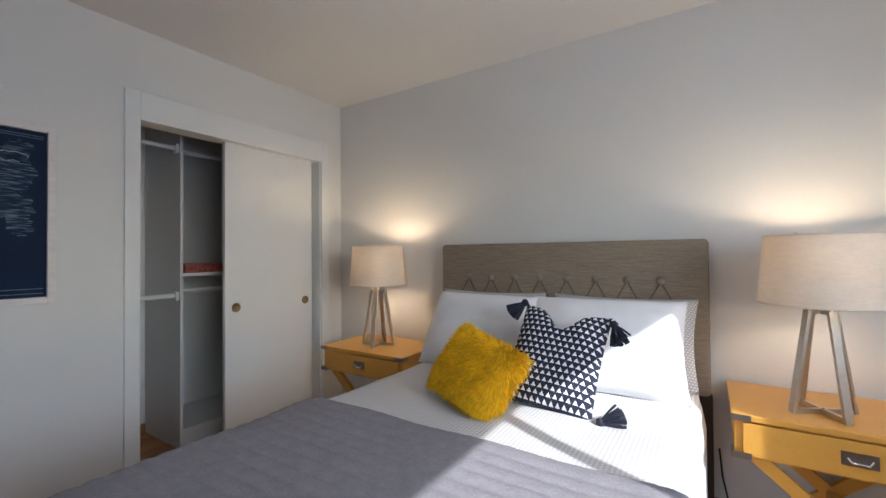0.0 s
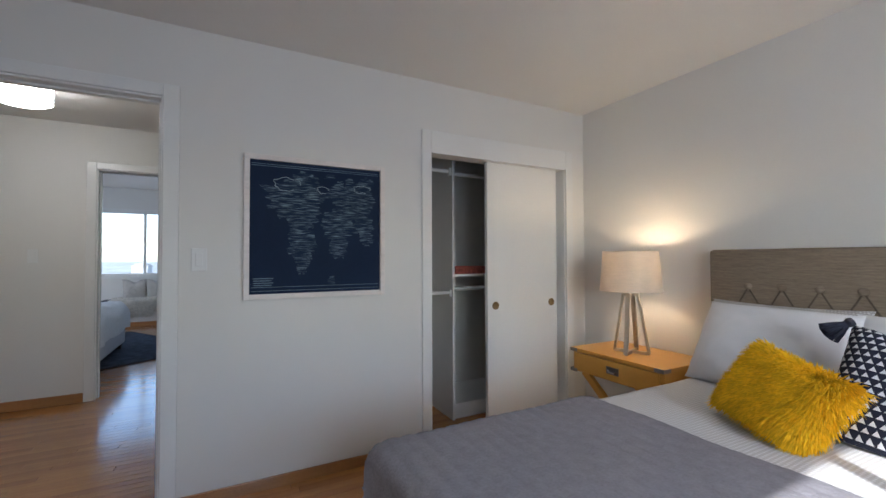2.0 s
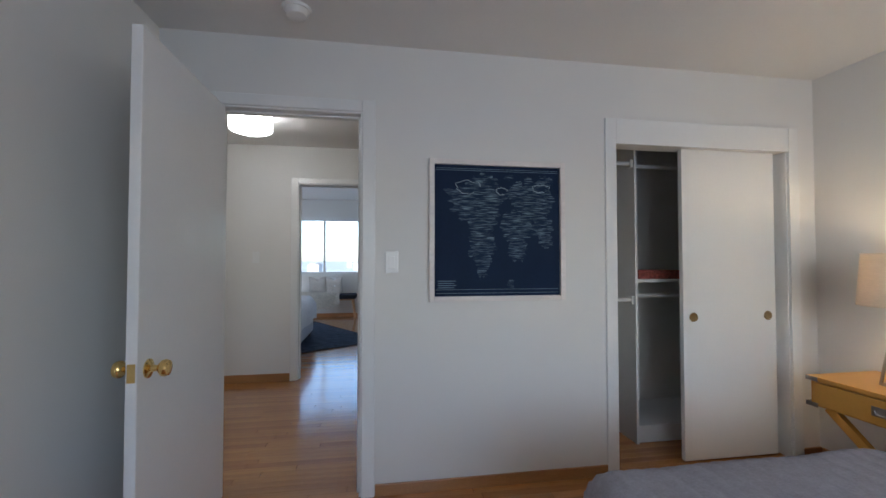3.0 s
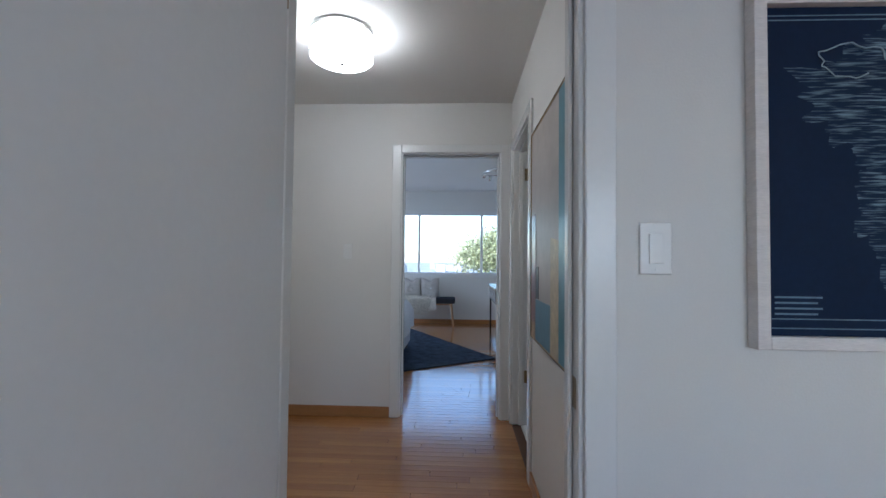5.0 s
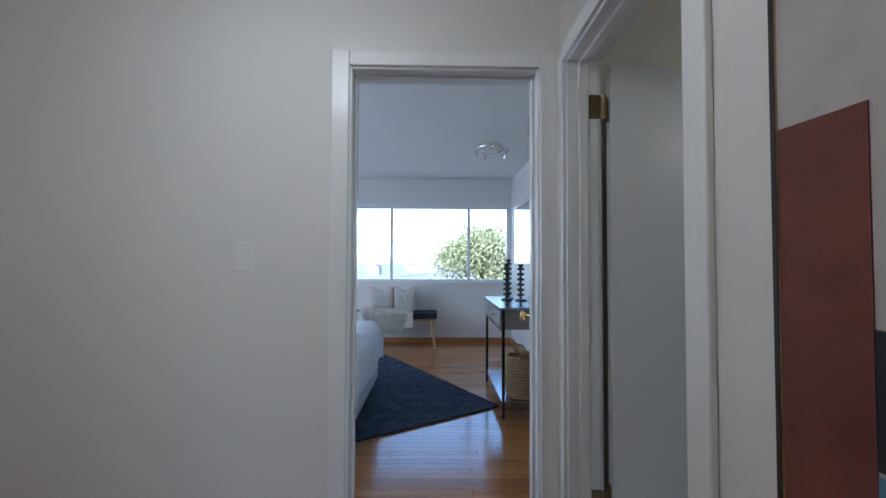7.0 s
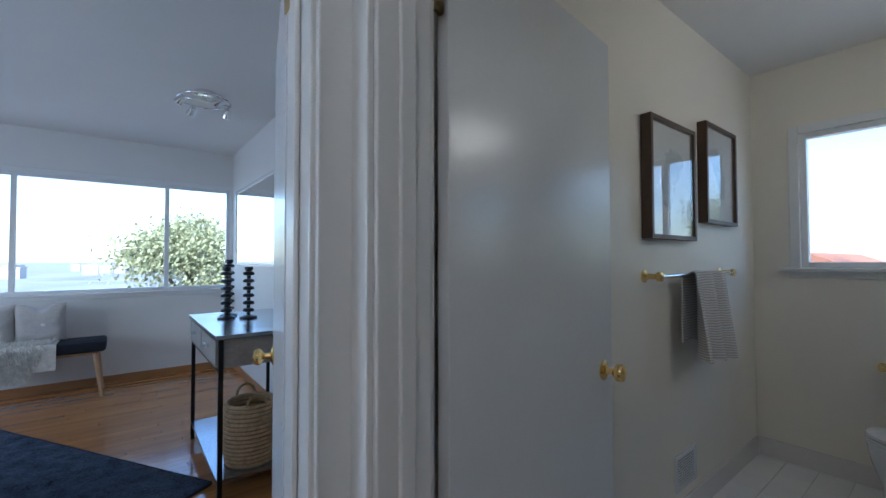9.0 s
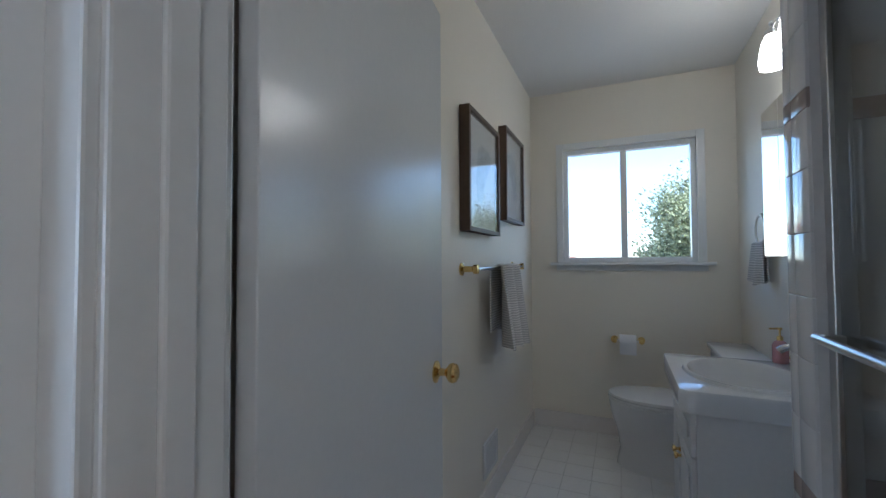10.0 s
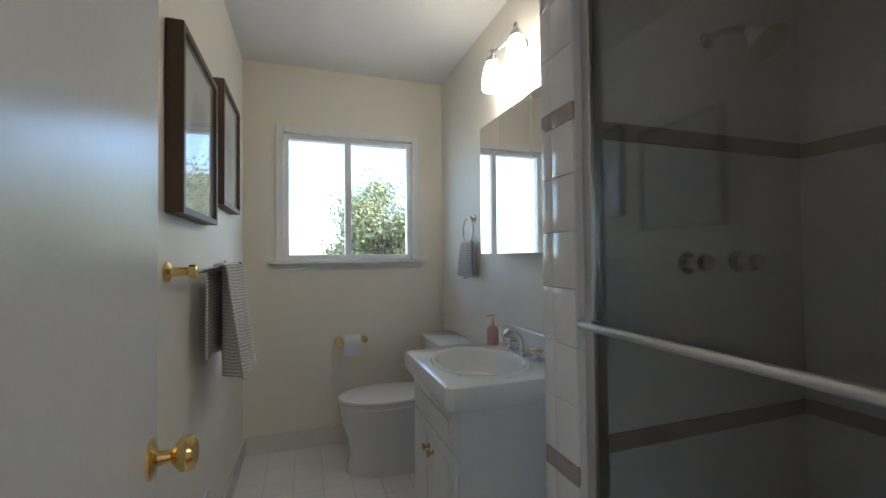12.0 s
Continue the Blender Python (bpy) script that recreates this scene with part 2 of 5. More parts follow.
def door_frame(name, axis, p0, p1, a0, a1, top, sides=(True, True)):
    """Jamb lining, stop and casings of a doorway through a wall p0..p1."""
    def put(bm, u0, u1, v0, v1, z0, z1, bevel=0.004):
        box(bm, *((u0, u1, v0, v1) if axis == "x" else (v0, v1, u0, u1)), z0, z1, bevel=bevel)
    bm = bmesh.new()
    put(bm, a0, a0 + 0.018, p0 - 0.002, p1 + 0.002, 0, top)
    put(bm, a1 - 0.018, a1, p0 - 0.002, p1 + 0.002, 0, top)
    put(bm, a0 + 0.018, a1 - 0.018, p0 - 0.002, p1 + 0.002, top - 0.018, top)
    ob = setting(name, bm, TRIM, "white gloss painted door frame", "door frame")
    bm = bmesh.new()
    mid = (p0 + p1) / 2
    put(bm, a0 + 0.0185, a0 + 0.03, mid - 0.018, mid + 0.018, 0, top - 0.02)
    put(bm, a1 - 0.03, a1 - 0.0185, mid - 0.018, mid + 0.018, 0, top - 0.02)
    put(bm, a0 + 0.03, a1 - 0.03, mid - 0.018, mid + 0.018, top - 0.03, top - 0.0185)
    part("door_stop", bm, TRIM, ob)
    for face, out, on in ((p0, -1, sides[0]), (p1, 1, sides[1])):
        if on:
            bm = bmesh.new()
            v0, v1 = sorted((face + out * 0.0005, face + out * 0.017))
            put(bm, a0 - 0.062, a0 + 0.008, v0, v1, 0, top + 0.054)
            put(bm, a1 - 0.008, a1 + 0.062, v0, v1, 0, top + 0.054)
            put(bm, a0 + 0.0085, a1 - 0.0085, v0, v1, top - 0.008, top + 0.053)
            part("casing", bm, TRIM, ob)
    return ob


frame_bed = door_frame("door_frame_1", "x", 0.0, 0.12, -0.885, -0.145, 2.035)
frame_hall = door_frame("door_frame_2", "x", 2.21, 2.345, -0.893, -0.111, 2.035)
frame_bath = door_frame("door_frame_3", "y", -0.035, 0.085, 1.362, 2.14, 2.035)


for hz in (0.35, 1.84):
    part("hinge", join(boxes((0.050, 0.092, 2.116, 2.1215, hz - 0.045, hz + 0.045)), lathe([(0.008, -0.047), (0.008, 0.047)], 12, Matrix.Translation((0.105, 2.118, hz)))), OLDBRASS, frame_bath, "dark aged brass hinge")
    part("hinge", boxes((-0.1325, -0.1295, 2.315, 2.356, hz - 0.045, hz + 0.045)), BRASS, frame_hall, "worn brass hinge")


def knob(parent, x, z, thick):
    """A brass knob with its rose on both faces of a leaf that runs along x."""
    for s in (1, -1):
        m = Matrix.Translation((x, s * thick / 2, z)) @ pose(0, 0, 0, -90 * s)
        k = part("door_knob", lathe([(0.0, 0.0), (0.032, 0.0), (0.032, 0.004), (0.024, 0.008), (0.012, 0.012), (0.010, 0.030), (0.018, 0.036), (0.027, 0.044), (0.029, 0.054), (0.025, 0.064), (0.014, 0.069), (0.0, 0.070)], 28, m), BRASS, parent, "polished brass knob", True)


def hinge(parent, x, y, z, material):
    h = part("hinge", join(boxes((x - 0.03, x + 0.03, y - 0.003, y + 0.003, z - 0.045, z + 0.045)), lathe([(0.007, -0.047), (0.007, 0.047)], 12, Matrix.Translation((x, y, z)))), material, parent, "aged brass butt hinge")
    return h


def door_leaf(name, m, width, knob_z, label, hinge_mat):
    """A flush leaf from its hinge along +x, 35 mm thick."""
    ob = tagged(part(name, boxes((0, width, -0.0175, 0.0175, 0.012, 2.012), bevel=0.0025), DOORPAINT), label, "door", kind="structure")
    ob.matrix_basis = m
    knob(ob, width - 0.065, knob_z, 0.035)
    part("latch_plate", boxes((width - 0.0005, width + 0.0015, -0.012, 0.012, knob_z - 0.03, knob_z + 0.03)), BRASS, ob)
    for z in (0.35, 1.84):
        hinge(ob, -0.008, 0.0, z, hinge_mat)
    return ob


door_leaf("door_1", pose(-0.848, -0.02, 0, 0, 0, -90), 0.73, 0.875, "white gloss flush door standing open with a brass knob", OLDBRASS)
door_leaf("door_3", pose(0.135, 2.148, 0, 0, 0, 6.4), 0.79, 0.905, "white gloss flush bathroom door standing open with a brass knob", OLDBRASS)
door_leaf("door_2", pose(-0.104, 2.376, 0, 0, 0, 76), 0.74, 0.92, "white gloss flush door folded back against the wall", BRASS)

# ---- windows, trim ----


def window(name, axis, p, a0, a1, z0, z1, mullions, label, casing, out, sill=0.05):
    """A white vinyl window at plane p: outer frame, mullions, panes, casing and sill towards the room (out = +1 or -1)."""
    def put(bm, u0, u1, v0, v1, w0, w1, bevel=0.003):
        v0, v1 = sorted((v0, v1))
        box(bm, *((u0, u1, v0, v1) if axis == "x" else (v0, v1, u0, u1)), w0, w1, bevel=bevel)
    bm = bmesh.new()
    w = 0.035
    for r in ((a0, a0 + w, z0, z1), (a1 - w, a1, z0, z1), (a0 + w, a1 - w, z0, z0 + w), (a0 + w, a1 - w, z1 - w, z1)):
        put(bm, r[0], r[1], p - 0.03, p + 0.03, r[2], r[3])
    ob = setting(name, bm, TRIM, label, "window")
    edges = [a0 + w] + [m for m in mullions] + [a1 - w]
    for m in mullions:
        bm = bmesh.new()
        put(bm, m - 0.022, m + 0.022, p - 0.024, p + 0.024, z0 + w, z1 - w)
        part("mullion", bm, TRIM, ob)
    for a, b in zip(edges, edges[1:]):
        bm = bmesh.new()
        put(bm, a, b, p - 0.002, p + 0.002, z0 + w, z1 - w, 0)
        part("pane", bm, PANE, ob).visible_shadow = False
    face = casing
    bm = bmesh.new()
    put(bm, a0 - 0.045, a0 + 0.004, face, face + out * 0.014, z0, z1 + 0.045)
    put(bm, a1 - 0.004, a1 + 0.045, face, face + out * 0.014, z0, z1 + 0.045)
    put(bm, a0 + 0.0045, a1 - 0.0045, face, face + out * 0.014, z1 - 0.004, z1 + 0.044)
    part("casing", bm, TRIM, ob)
    bm = bmesh.new()
    put(bm, a0 - 0.09, a1 + 0.09 if name != "window_1" else a1 + 0.03, p + out * 0.03, face + out * sill, z0 - 0.022, z0 - 0.0005)
    put(bm, a0 - 0.05, a1 + 0.05 if name != "window_1" else a1 + 0.03, face + out * 0.001, face + out * 0.014, z0 - 0.06, z0 - 0.0225)
    part("window_sill", bm, TRIM, ob)
    return ob


window("window_1", "x", 7.02, -1.89, 0.625, 0.935, 2.11, [-1.217, -0.008], "wide white three-part window onto trees and distance", 6.96, -1)
window("window_2", "y", 2.96, 1.237, 2.10, 1.215, 2.05, [1.684], "white sliding bathroom window onto roofs and trees", 2.90, -1)
window("window_3", "x", -3.72, -0.1, 1.76, 0.9, 1.96, [0.885], "wide unseen white window added to light the second bedroom", -3.66, 1)
# Added window out of view; it goes with the second bedroom's fill lamp.
window("window_4", "y", -3.985, 3.3, 5.5, 0.8, 2.0, [4.4], "unseen white window added to light the second bedroom", -3.9, 1)


def skirting(name, rows, material, label):
    bm = bmesh.new()
    for r in rows:
        box(bm, *r, bevel=0.003)
    return setting(name, bm, material, label, "baseboard")


skirting("baseboard_bedroom", [(-0.08, 1.24, -0.014, -0.0005, 0, 0.062), (-1.149, -0.955, -0.014, -0.0005, 0, 0.062), (2.562, 2.696, -0.014, -0.0005, 0, 0.062), (2.683, 2.6965, -3.65, -0.02, 0, 0.062), (-1.1495, -1.136, -3.65, -0.02, 0, 0.062)], OAKTRIM, "narrow oak baseboard")
skirting("baseboard_hall", [(-2.52, -0.957, 2.195, 2.2095, 0, 0.078), (-0.05, -0.0355, 0.2, 1.298, 0, 0.078)], OAKTRIM, "oak baseboard along the hall")
skirting("baseboard_hall_west", [(-2.5195, -2.505, 0.13, 2.194, 0, 0.085)], TRIM, "white painted baseboard in the hall")
skirting("baseboard_second_bedroom", [(-3.89, 0.64, 6.945, 6.9595, 0, 0.075), (0.640, 0.6545, 2.46, 6.94, 0, 0.075)], OAKTRIM, "oak baseboard under the window")
skirting("baseboard_closet", [(1.205, 2.69, 0.815, 0.8295, 0, 0.062)], OAKTRIM, "oak baseboard in the closet")
skirting("baseboard_bath", [(0.85, 2.885, 2.326, 2.3375, 0, 0.115), (2.888, 2.8995, 1.02, 2.322, 0, 0.115)], TILE, "white tiled baseboard in the bathroom")

# closet casing and sliding panels
cl = setting("closet_frame", boxes((1.24, 1.308, -0.018, -0.0005, 0, 2.07), (2.489, 2.559, -0.018, -0.0005, 0, 2.07), (1.3085, 2.4885, -0.017, -0.0005, 1.92, 2.069), bevel=0.003), TRIM, "white closet opening with a deep head casing", "closet frame")
part("jamb", boxes((1.302, 1.314, 0.0, 0.122, 0, 1.919), (2.483, 2.495, 0.0, 0.122, 0, 1.919)), TRIM, cl)


def closet_panel(m, label):
    ob = tagged(part("closet_door", boxes((0, 0.66, -0.016, 0.016, 0.012, 1.935), bevel=0.002), TRIM), label, "closet door")
    ob.matrix_basis = m
    for x in (0.07, 0.6):
        ring = lathe([(0.0, 0.0008), (0.018, 0.0008), (0.021, 0.002), (0.028, 0.003), (0.029, 0.0), (0.029, -0.001)], 24, Matrix.Translation((x, -0.0165, 0.885)) @ pose(0, 0, 0, 90))
        part("finger_pull", ring, OLDBRASS, ob, "round aged brass finger pull", True)
    return ob


closet_panel(pose(1.785, 0.065, 0), "white sliding closet door pushed half open with brass pulls")
closet_panel(pose(1.82, 0.104, 0), "white sliding closet door behind the front one")

# closet fittings
MELAMINE = mat("white_melamine", (0.72, 0.71, 0.69), 0.4, vary=0.03)
unit = thing("closet_shelving", "white melamine closet divider with shelf and plinth", "shelving", pose(1.655, 0.33, 0))
part("divider", boxes((0, 0.018, 0, 0.498, 0, 2.2), bevel=0.001), MELAMINE, unit)
part("shelf", boxes((0.0185, 0.83, 0.01, 0.498, 1.085, 1.105), bevel=0.001), MELAMINE, unit)
part("plinth", boxes((0.0185, 0.83, 0.02, 0.036, 0, 0.095)), MELAMINE, unit)
part("bottom_shelf", boxes((0.0185, 0.83, 0.02, 0.498, 0.0955, 0.113)), MELAMINE, unit)
for x0, x1, y, z in ((-0.45, -0.002, 0.03, 1.90), (-0.45, -0.002, 0.03, 0.965), (0.02, 0.83, 0.10, 1.90), (0.02, 0.83, 0.10, 0.985)):
    rod = part("hanging_rod", tube([(x0, y, z), (x1, y, z)], 0.014, 14), MELAMINE, unit, "white hanging rod", True)
    part("rod_socket", boxes((x1 - 0.02 if x0 < 0 else x0, x1 if x0 < 0 else x0 + 0.02, y - 0.022, y + 0.022, z - 0.03, z + 0.025), bevel=0.003), MELAMINE, rod)
PATTERNBOX = mat("red_patterned_paper", (0.30, 0.07, 0.05), 0.6, vary=0.7, scale=45)
cb = thing("flat_box", "red patterned flat box on the closet shelf", "box", pose(1.70, 0.36, 1.1055))
part("box_body", boxes((0, 0.35, 0, 0.25, 0, 0.045), bevel=0.003), PATTERNBOX, cb)
part("box_lid", boxes((-0.004, 0.354, -0.004, 0.254, 0.0455, 0.06), bevel=0.003), PATTERNBOX, cb)


def switch_plate(m, label, rockers=1):
    ob = thing("light_switch", label, "light switch", m)
    w = 0.035 + 0.02 * (rockers - 1)
    part("plate", boxes((-w, w, -0.006, 0, -0.058, 0.058), bevel=0.003), TRIM, ob)
    for k in range(rockers):
        c = (k - (rockers - 1) / 2) * 0.042
        part("rocker", boxes((c - 0.016, c + 0.016, -0.0095, -0.0062, -0.033, 0.033), bevel=0.0015), TRIM, ob)
    for z in (-0.047, 0.047):
        part("screw", lathe([(0.003, -0.001), (0.003, 0.001)], 8, Matrix.Translation((0, -0.0065, z)) @ pose(0, 0, 0, 90)), TRIM, ob)


switch_plate(pose(0.005, -0.0005, 1.226), "white rocker light switch beside the bedroom door")
switch_plate(pose(-1.294, 2.2095, 1.26), "white rocker light switch on the hall wall")

sd = thing("smoke_detector", "round white smoke detector on the ceiling", "smoke detector", pose(-0.443, -0.27, 2.3955))
part("base", lathe([(0.062, -0.012), (0.066, 0)], 28), TRIM, sd)
part("cover", lathe([(0.0, -0.042), (0.03, -0.042), (0.045, -0.036), (0.056, -0.014), (0.057, -0.0125)], 28), TRIM, sd, smooth=True)

# ---- bedroom: picture ----
WHITEWOOD = mat("whitewashed_wood", (0.78, 0.73, 0.69), 0.6, vary=0.12, scale=9, stretch=(1, 1, 5), bump=0.2)


def map_material():
    """Dark blue print, with pale, thinly lined landmasses."""
    m = mat("navy_map_print", (0.008, 0.022, 0.06), 0.6, vary=0.15, spec=0.15)
    n, l = m.node_tree.nodes, m.node_tree.links
    b = n["Principled BSDF"]
    tc = n.new("ShaderNodeTexCoord")
    lines = n.new("ShaderNodeMapping")
    lines.inputs["Scale"].default_value = (3.5, 1, 55)
    l.new(tc.outputs["Object"], lines.inputs["Vector"])
    nz = n.new("ShaderNodeTexNoise")
    nz.inputs["Scale"].default_value, nz.inputs["Detail"].default_value = 4, 8
    l.new(lines.outputs["Vector"], nz.inputs["Vector"])
    r = n.new("ShaderNodeMapRange")
    r.inputs["From Min"].default_value, r.inputs["From Max"].default_value = 0.5, 0.72
    l.new(nz.outputs["Fac"], r.inputs["Value"])
    mix = n.new("ShaderNodeMix")
    mix.data_type = "RGBA"
    mix.inputs[7].default_value = (0.26, 0.36, 0.42, 1)
    mix.inputs[6].default_value = (0.008, 0.022, 0.055, 1)
    l.new(r.outputs["Result"], mix.inputs["Factor"])
    l.new(mix.outputs[2], b.inputs["Base Color"])
    return m


def blob(cx, cz, rx, rz, seed, seg=46, rough=0.35):
    """A flat ragged outline in the x-z plane."""
    bm = bmesh.new()
    vs = []
    for i in range(seg):
        a = 2 * math.pi * i / seg
        k = 1 + rough * (noise.noise((3 * math.cos(a) + seed, 3 * math.sin(a), seed)) + 0.5 * noise.noise((9 * math.cos(a), 9 * math.sin(a) + seed, seed)))
        vs.append(bm.verts.new((cx + rx * k * math.cos(a), 0, cz + rz * k * math.sin(a))))
    bm.faces.new(vs)
    return bm


def map_picture():
    ob = thing("framed_map", "navy world map print in a whitewashed wooden frame", "picture", pose(0.592, -0.0005, 1.4))
    w, h, f = 0.388, 0.388, 0.028
    part("frame", boxes((-w, -w + f, -0.032, 0, -h, h), (w - f, w, -0.032, 0, -h, h), (-w + f, w - f, -0.0318, 0, -h, -h + f), (-w + f, w - f, -0.0318, 0, h - f, h), bevel=0.002), WHITEWOOD, ob)
    pr = part("print", boxes((-w + f, w - f, -0.014, -0.001, -h + f, h - f)), mat("navy_print", (0.007, 0.018, 0.05), 0.6, vary=0.12, spec=0.15), ob, "dark navy print")
    land = map_material()
    rows = ((-0.13, 0.16, 0.16, 0.10, 1), (-0.09, 0.05, 0.08, 0.06, 2), (-0.09, -0.08, 0.075, 0.10, 3), (-0.09, -0.19, 0.035, 0.07, 4), (-0.08, 0.27, 0.08, 0.04, 5), (0.12, 0.20, 0.07, 0.07, 6), (0.10, 0.02, 0.09, 0.09, 7), (0.11, -0.09, 0.05, 0.08, 8), (0.21, 0.16, 0.10, 0.12, 9), (0.26, 0.02, 0.06, 0.06, 10), (0.28, -0.06, 0.04, 0.035, 11), (0.28, 0.28, 0.05, 0.03, 12), (0.06, 0.30, 0.03, 0.015, 13), (0.07, -0.30, 0.02, 0.03, 14))
    for k, (cx, cz, rx, rz, sd_) in enumerate(rows):
        bm = blob(cx, cz, rx, rz, sd_ * 1.7, 110, 0.42)
        bmesh.ops.translate(bm, vec=(0, -0.0144 - 0.0002 * k, 0), verts=bm.verts)
        part("landmass", bm, land, pr)
    coast = mat("coast_ink", (0.34, 0.43, 0.47), 0.6, vary=0.3, scale=30)
    rngm = random.Random(3)
    for cx, cz, rx, rz in ((-0.17, 0.24, 0.07, 0.035), (0.02, 0.22, 0.03, 0.02), (0.25, 0.24, 0.05, 0.025)):
        ph = rngm.uniform(0, 9)
        pts = [(cx + rx * math.cos(a * 0.2) * (1 + 0.4 * noise.noise((a * 0.35, ph, 0))), -0.0178, cz + rz * math.sin(a * 0.2) * (1 + 0.5 * noise.noise((a * 0.4, ph, 4)))) for a in range(27)]
        part("coastline", tube(pts, 0.0016, 4), coast, pr)
    pale = mat("pale_ink", (0.13, 0.21, 0.27), 0.5, vary=0.3)
    for z in (0.34, 0.33, -0.325, -0.345):
        part("rule", boxes((-0.35, 0.35, -0.0150, -0.0142, z, z + 0.0025)), pale, pr)
    for k in range(4):
        part("caption_bar", boxes((-0.34, -0.25 + 0.01 * (k % 2), -0.0150, -0.0142, -0.315 + k * 0.012, -0.311 + k * 0.012)), pale, pr)


map_picture()

# ---- bedroom: bed ----
LINEN = mat("taupe_linen", (0.27, 0.215, 0.155), 0.85, vary=0.28, scale=10, stretch=(1, 1, 14), bump=0.5, bump_scale=45, spec=0.2)
WHITECOTTON = mat("white_cotton", (0.80, 0.80, 0.82), 0.8, vary=0.03, scale=4, bump=0.25, bump_scale=25, spec=0.2)
GREYKNIT = mat("grey_knit", (0.29, 0.275, 0.30), 0.9, vary=0.15, scale=25, bump=0.7, bump_scale=120, spec=0.15)
DARKWOOD = mat("dark_wood", (0.025, 0.018, 0.014), 0.4)


def woven(name, base, dark, scale, rough=0.8, kind="diamond"):
    """Cotton with a small woven figure, in relief and colour."""
    m = mat(name, base, rough, spec=0.2)
    n, l = m.node_tree.nodes, m.node_tree.links
    b = n["Principled BSDF"]
    tc = n.new("ShaderNodeTexCoord")
    sep = n.new("ShaderNodeSeparateXYZ")
    mp = n.new("ShaderNodeMapping")
    mp.inputs["Scale"].default_value = (scale, scale, scale)
    l.new(tc.outputs["Object"], mp.inputs["Vector"])
    l.new(mp.outputs["Vector"], sep.inputs[0])

    def op(kind_, a, c=None, d=None):
        q = n.new("ShaderNodeMath")
        q.operation = kind_
        for i, v in enumerate((a, c, d)):
            if v is None:
                continue
            if isinstance(v, (int, float)):
                q.inputs[i].default_value = v
            else:
                l.new(v, q.inputs[i])
        return q.outputs[0]
    u, v = sep.outputs[0], sep.outputs[1]
    row = op("FLOOR", v)
    if kind == "triangle":
        fu = op("FRACT", op("ADD", u, op("MULTIPLY", row, 0.5)))
        fv = op("FRACT", v)
        tent = op("SUBTRACT", 0.92, op("MULTIPLY", op("ABSOLUTE", op("SUBTRACT", fu, 0.5)), 2.0))
        mask = op("MULTIPLY", op("LESS_THAN", fv, op("MULTIPLY", tent, 0.85)), op("GREATER_THAN", fv, 0.12))
    else:
        fu = op("ABSOLUTE", op("SUBTRACT", op("FRACT", op("ADD", u, op("MULTIPLY", row, 0.5))), 0.5))
        fv = op("ABSOLUTE", op("SUBTRACT", op("FRACT", v), 0.5))
        mask = op("LESS_THAN", op("ADD", fu, fv), 0.40)
    mix = n.new("ShaderNodeMix")
    mix.data_type = "RGBA"
    mix.inputs[6].default_value = (*dark, 1)
    mix.inputs[7].default_value = (*base, 1)
    l.new(mask, mix.inputs["Factor"])
    l.new(mix.outputs[2], b.inputs["Base Color"])
    bp = n.new("ShaderNodeBump")
    bp.inputs["Strength"].default_value, bp.inputs["Distance"].default_value = 0.4, 0.002
    l.new(mask, bp.inputs["Height"])
    l.new(bp.outputs["Normal"], b.inputs["Normal"])
    return m


COVERLET = woven("white_woven_coverlet", (0.78, 0.78, 0.79), (0.60, 0.585, 0.575), 70)
SHAM = woven("woven_sham", (0.72, 0.71, 0.70), (0.46, 0.44, 0.43), 85)
TRIANGLES = woven("navy_triangle_print", (0.78, 0.78, 0.80), (0.022, 0.025, 0.045), 40, kind="triangle")


def draped(x0, x1, y0, y1, top, bottom, r, rib=0.0, pitch=0.06, nx=90, ny=70, seed=0.0, wave=0.006):
    """Cloth over a mattress: flat on top, falling over both sides and the foot at x0."""
    def fall(d):
        # d > 0 beyond the edge: a quarter round, then straight down
        if d <= -r:
            return 0.0, 0.0
        s = d + r
        if s < r * math.pi / 2:
            return r * math.sin(s / r) - s, r * (1 - math.cos(s / r))
        return r - s, r + s - r * math.pi / 2
    side = top - bottom
    bm = bmesh.new()
    grid = []
    for i in range(nx + 1):
        s = x0 - side + (x1 - x0 + side) * i / nx
        ox, dx = fall(x0 - s)
        row = []
        for j in range(ny + 1):
            v = y0 - side + (y1 - y0 + 2 * side) * j / ny
            if v < (y0 + y1) / 2:
                oy, dy = fall(y0 - v)
                y = v - oy
            else:
                oy, dy = fall(v - y1)
                y = v + oy
            x = s - ox
            drop = min(max(dx, dy) + 0.35 * min(dx, dy), side)
            out = min(1.0, drop / 0.12)
            w = wave * noise.noise((x * 5 + seed, y * 5, seed)) + out * 0.02 * math.sin(11 * x + 7 * y + seed)
            z = top - drop + wave * 1.3 * noise.noise((x * 4, y * 4 + seed, 3))
            if rib:
                z += rib * (0.6 * math.sin(math.pi * min(1.0, max(0.0, ((s % pitch) / pitch - 0.2) / 0.8))) ** 0.5 + 0.12 * math.sin(150 * v))
            row.append(bm.verts.new((x + (w if dx > dy else 0), y + (w if dy >= dx else 0), z)))
        grid.append(row)
    for i in range(nx):
        for j in range(ny):
            bm.faces.new((grid[i][j], grid[i + 1][j], grid[i + 1][j + 1], grid[i][j + 1]))
    return bm


def thicken(ob, thickness):
    """Gives a cloth its thickness, towards what it lies on."""
    mod = ob.modifiers.new("thickness", "SOLIDIFY")
    mod.thickness, mod.offset = thickness, -1
    return ob


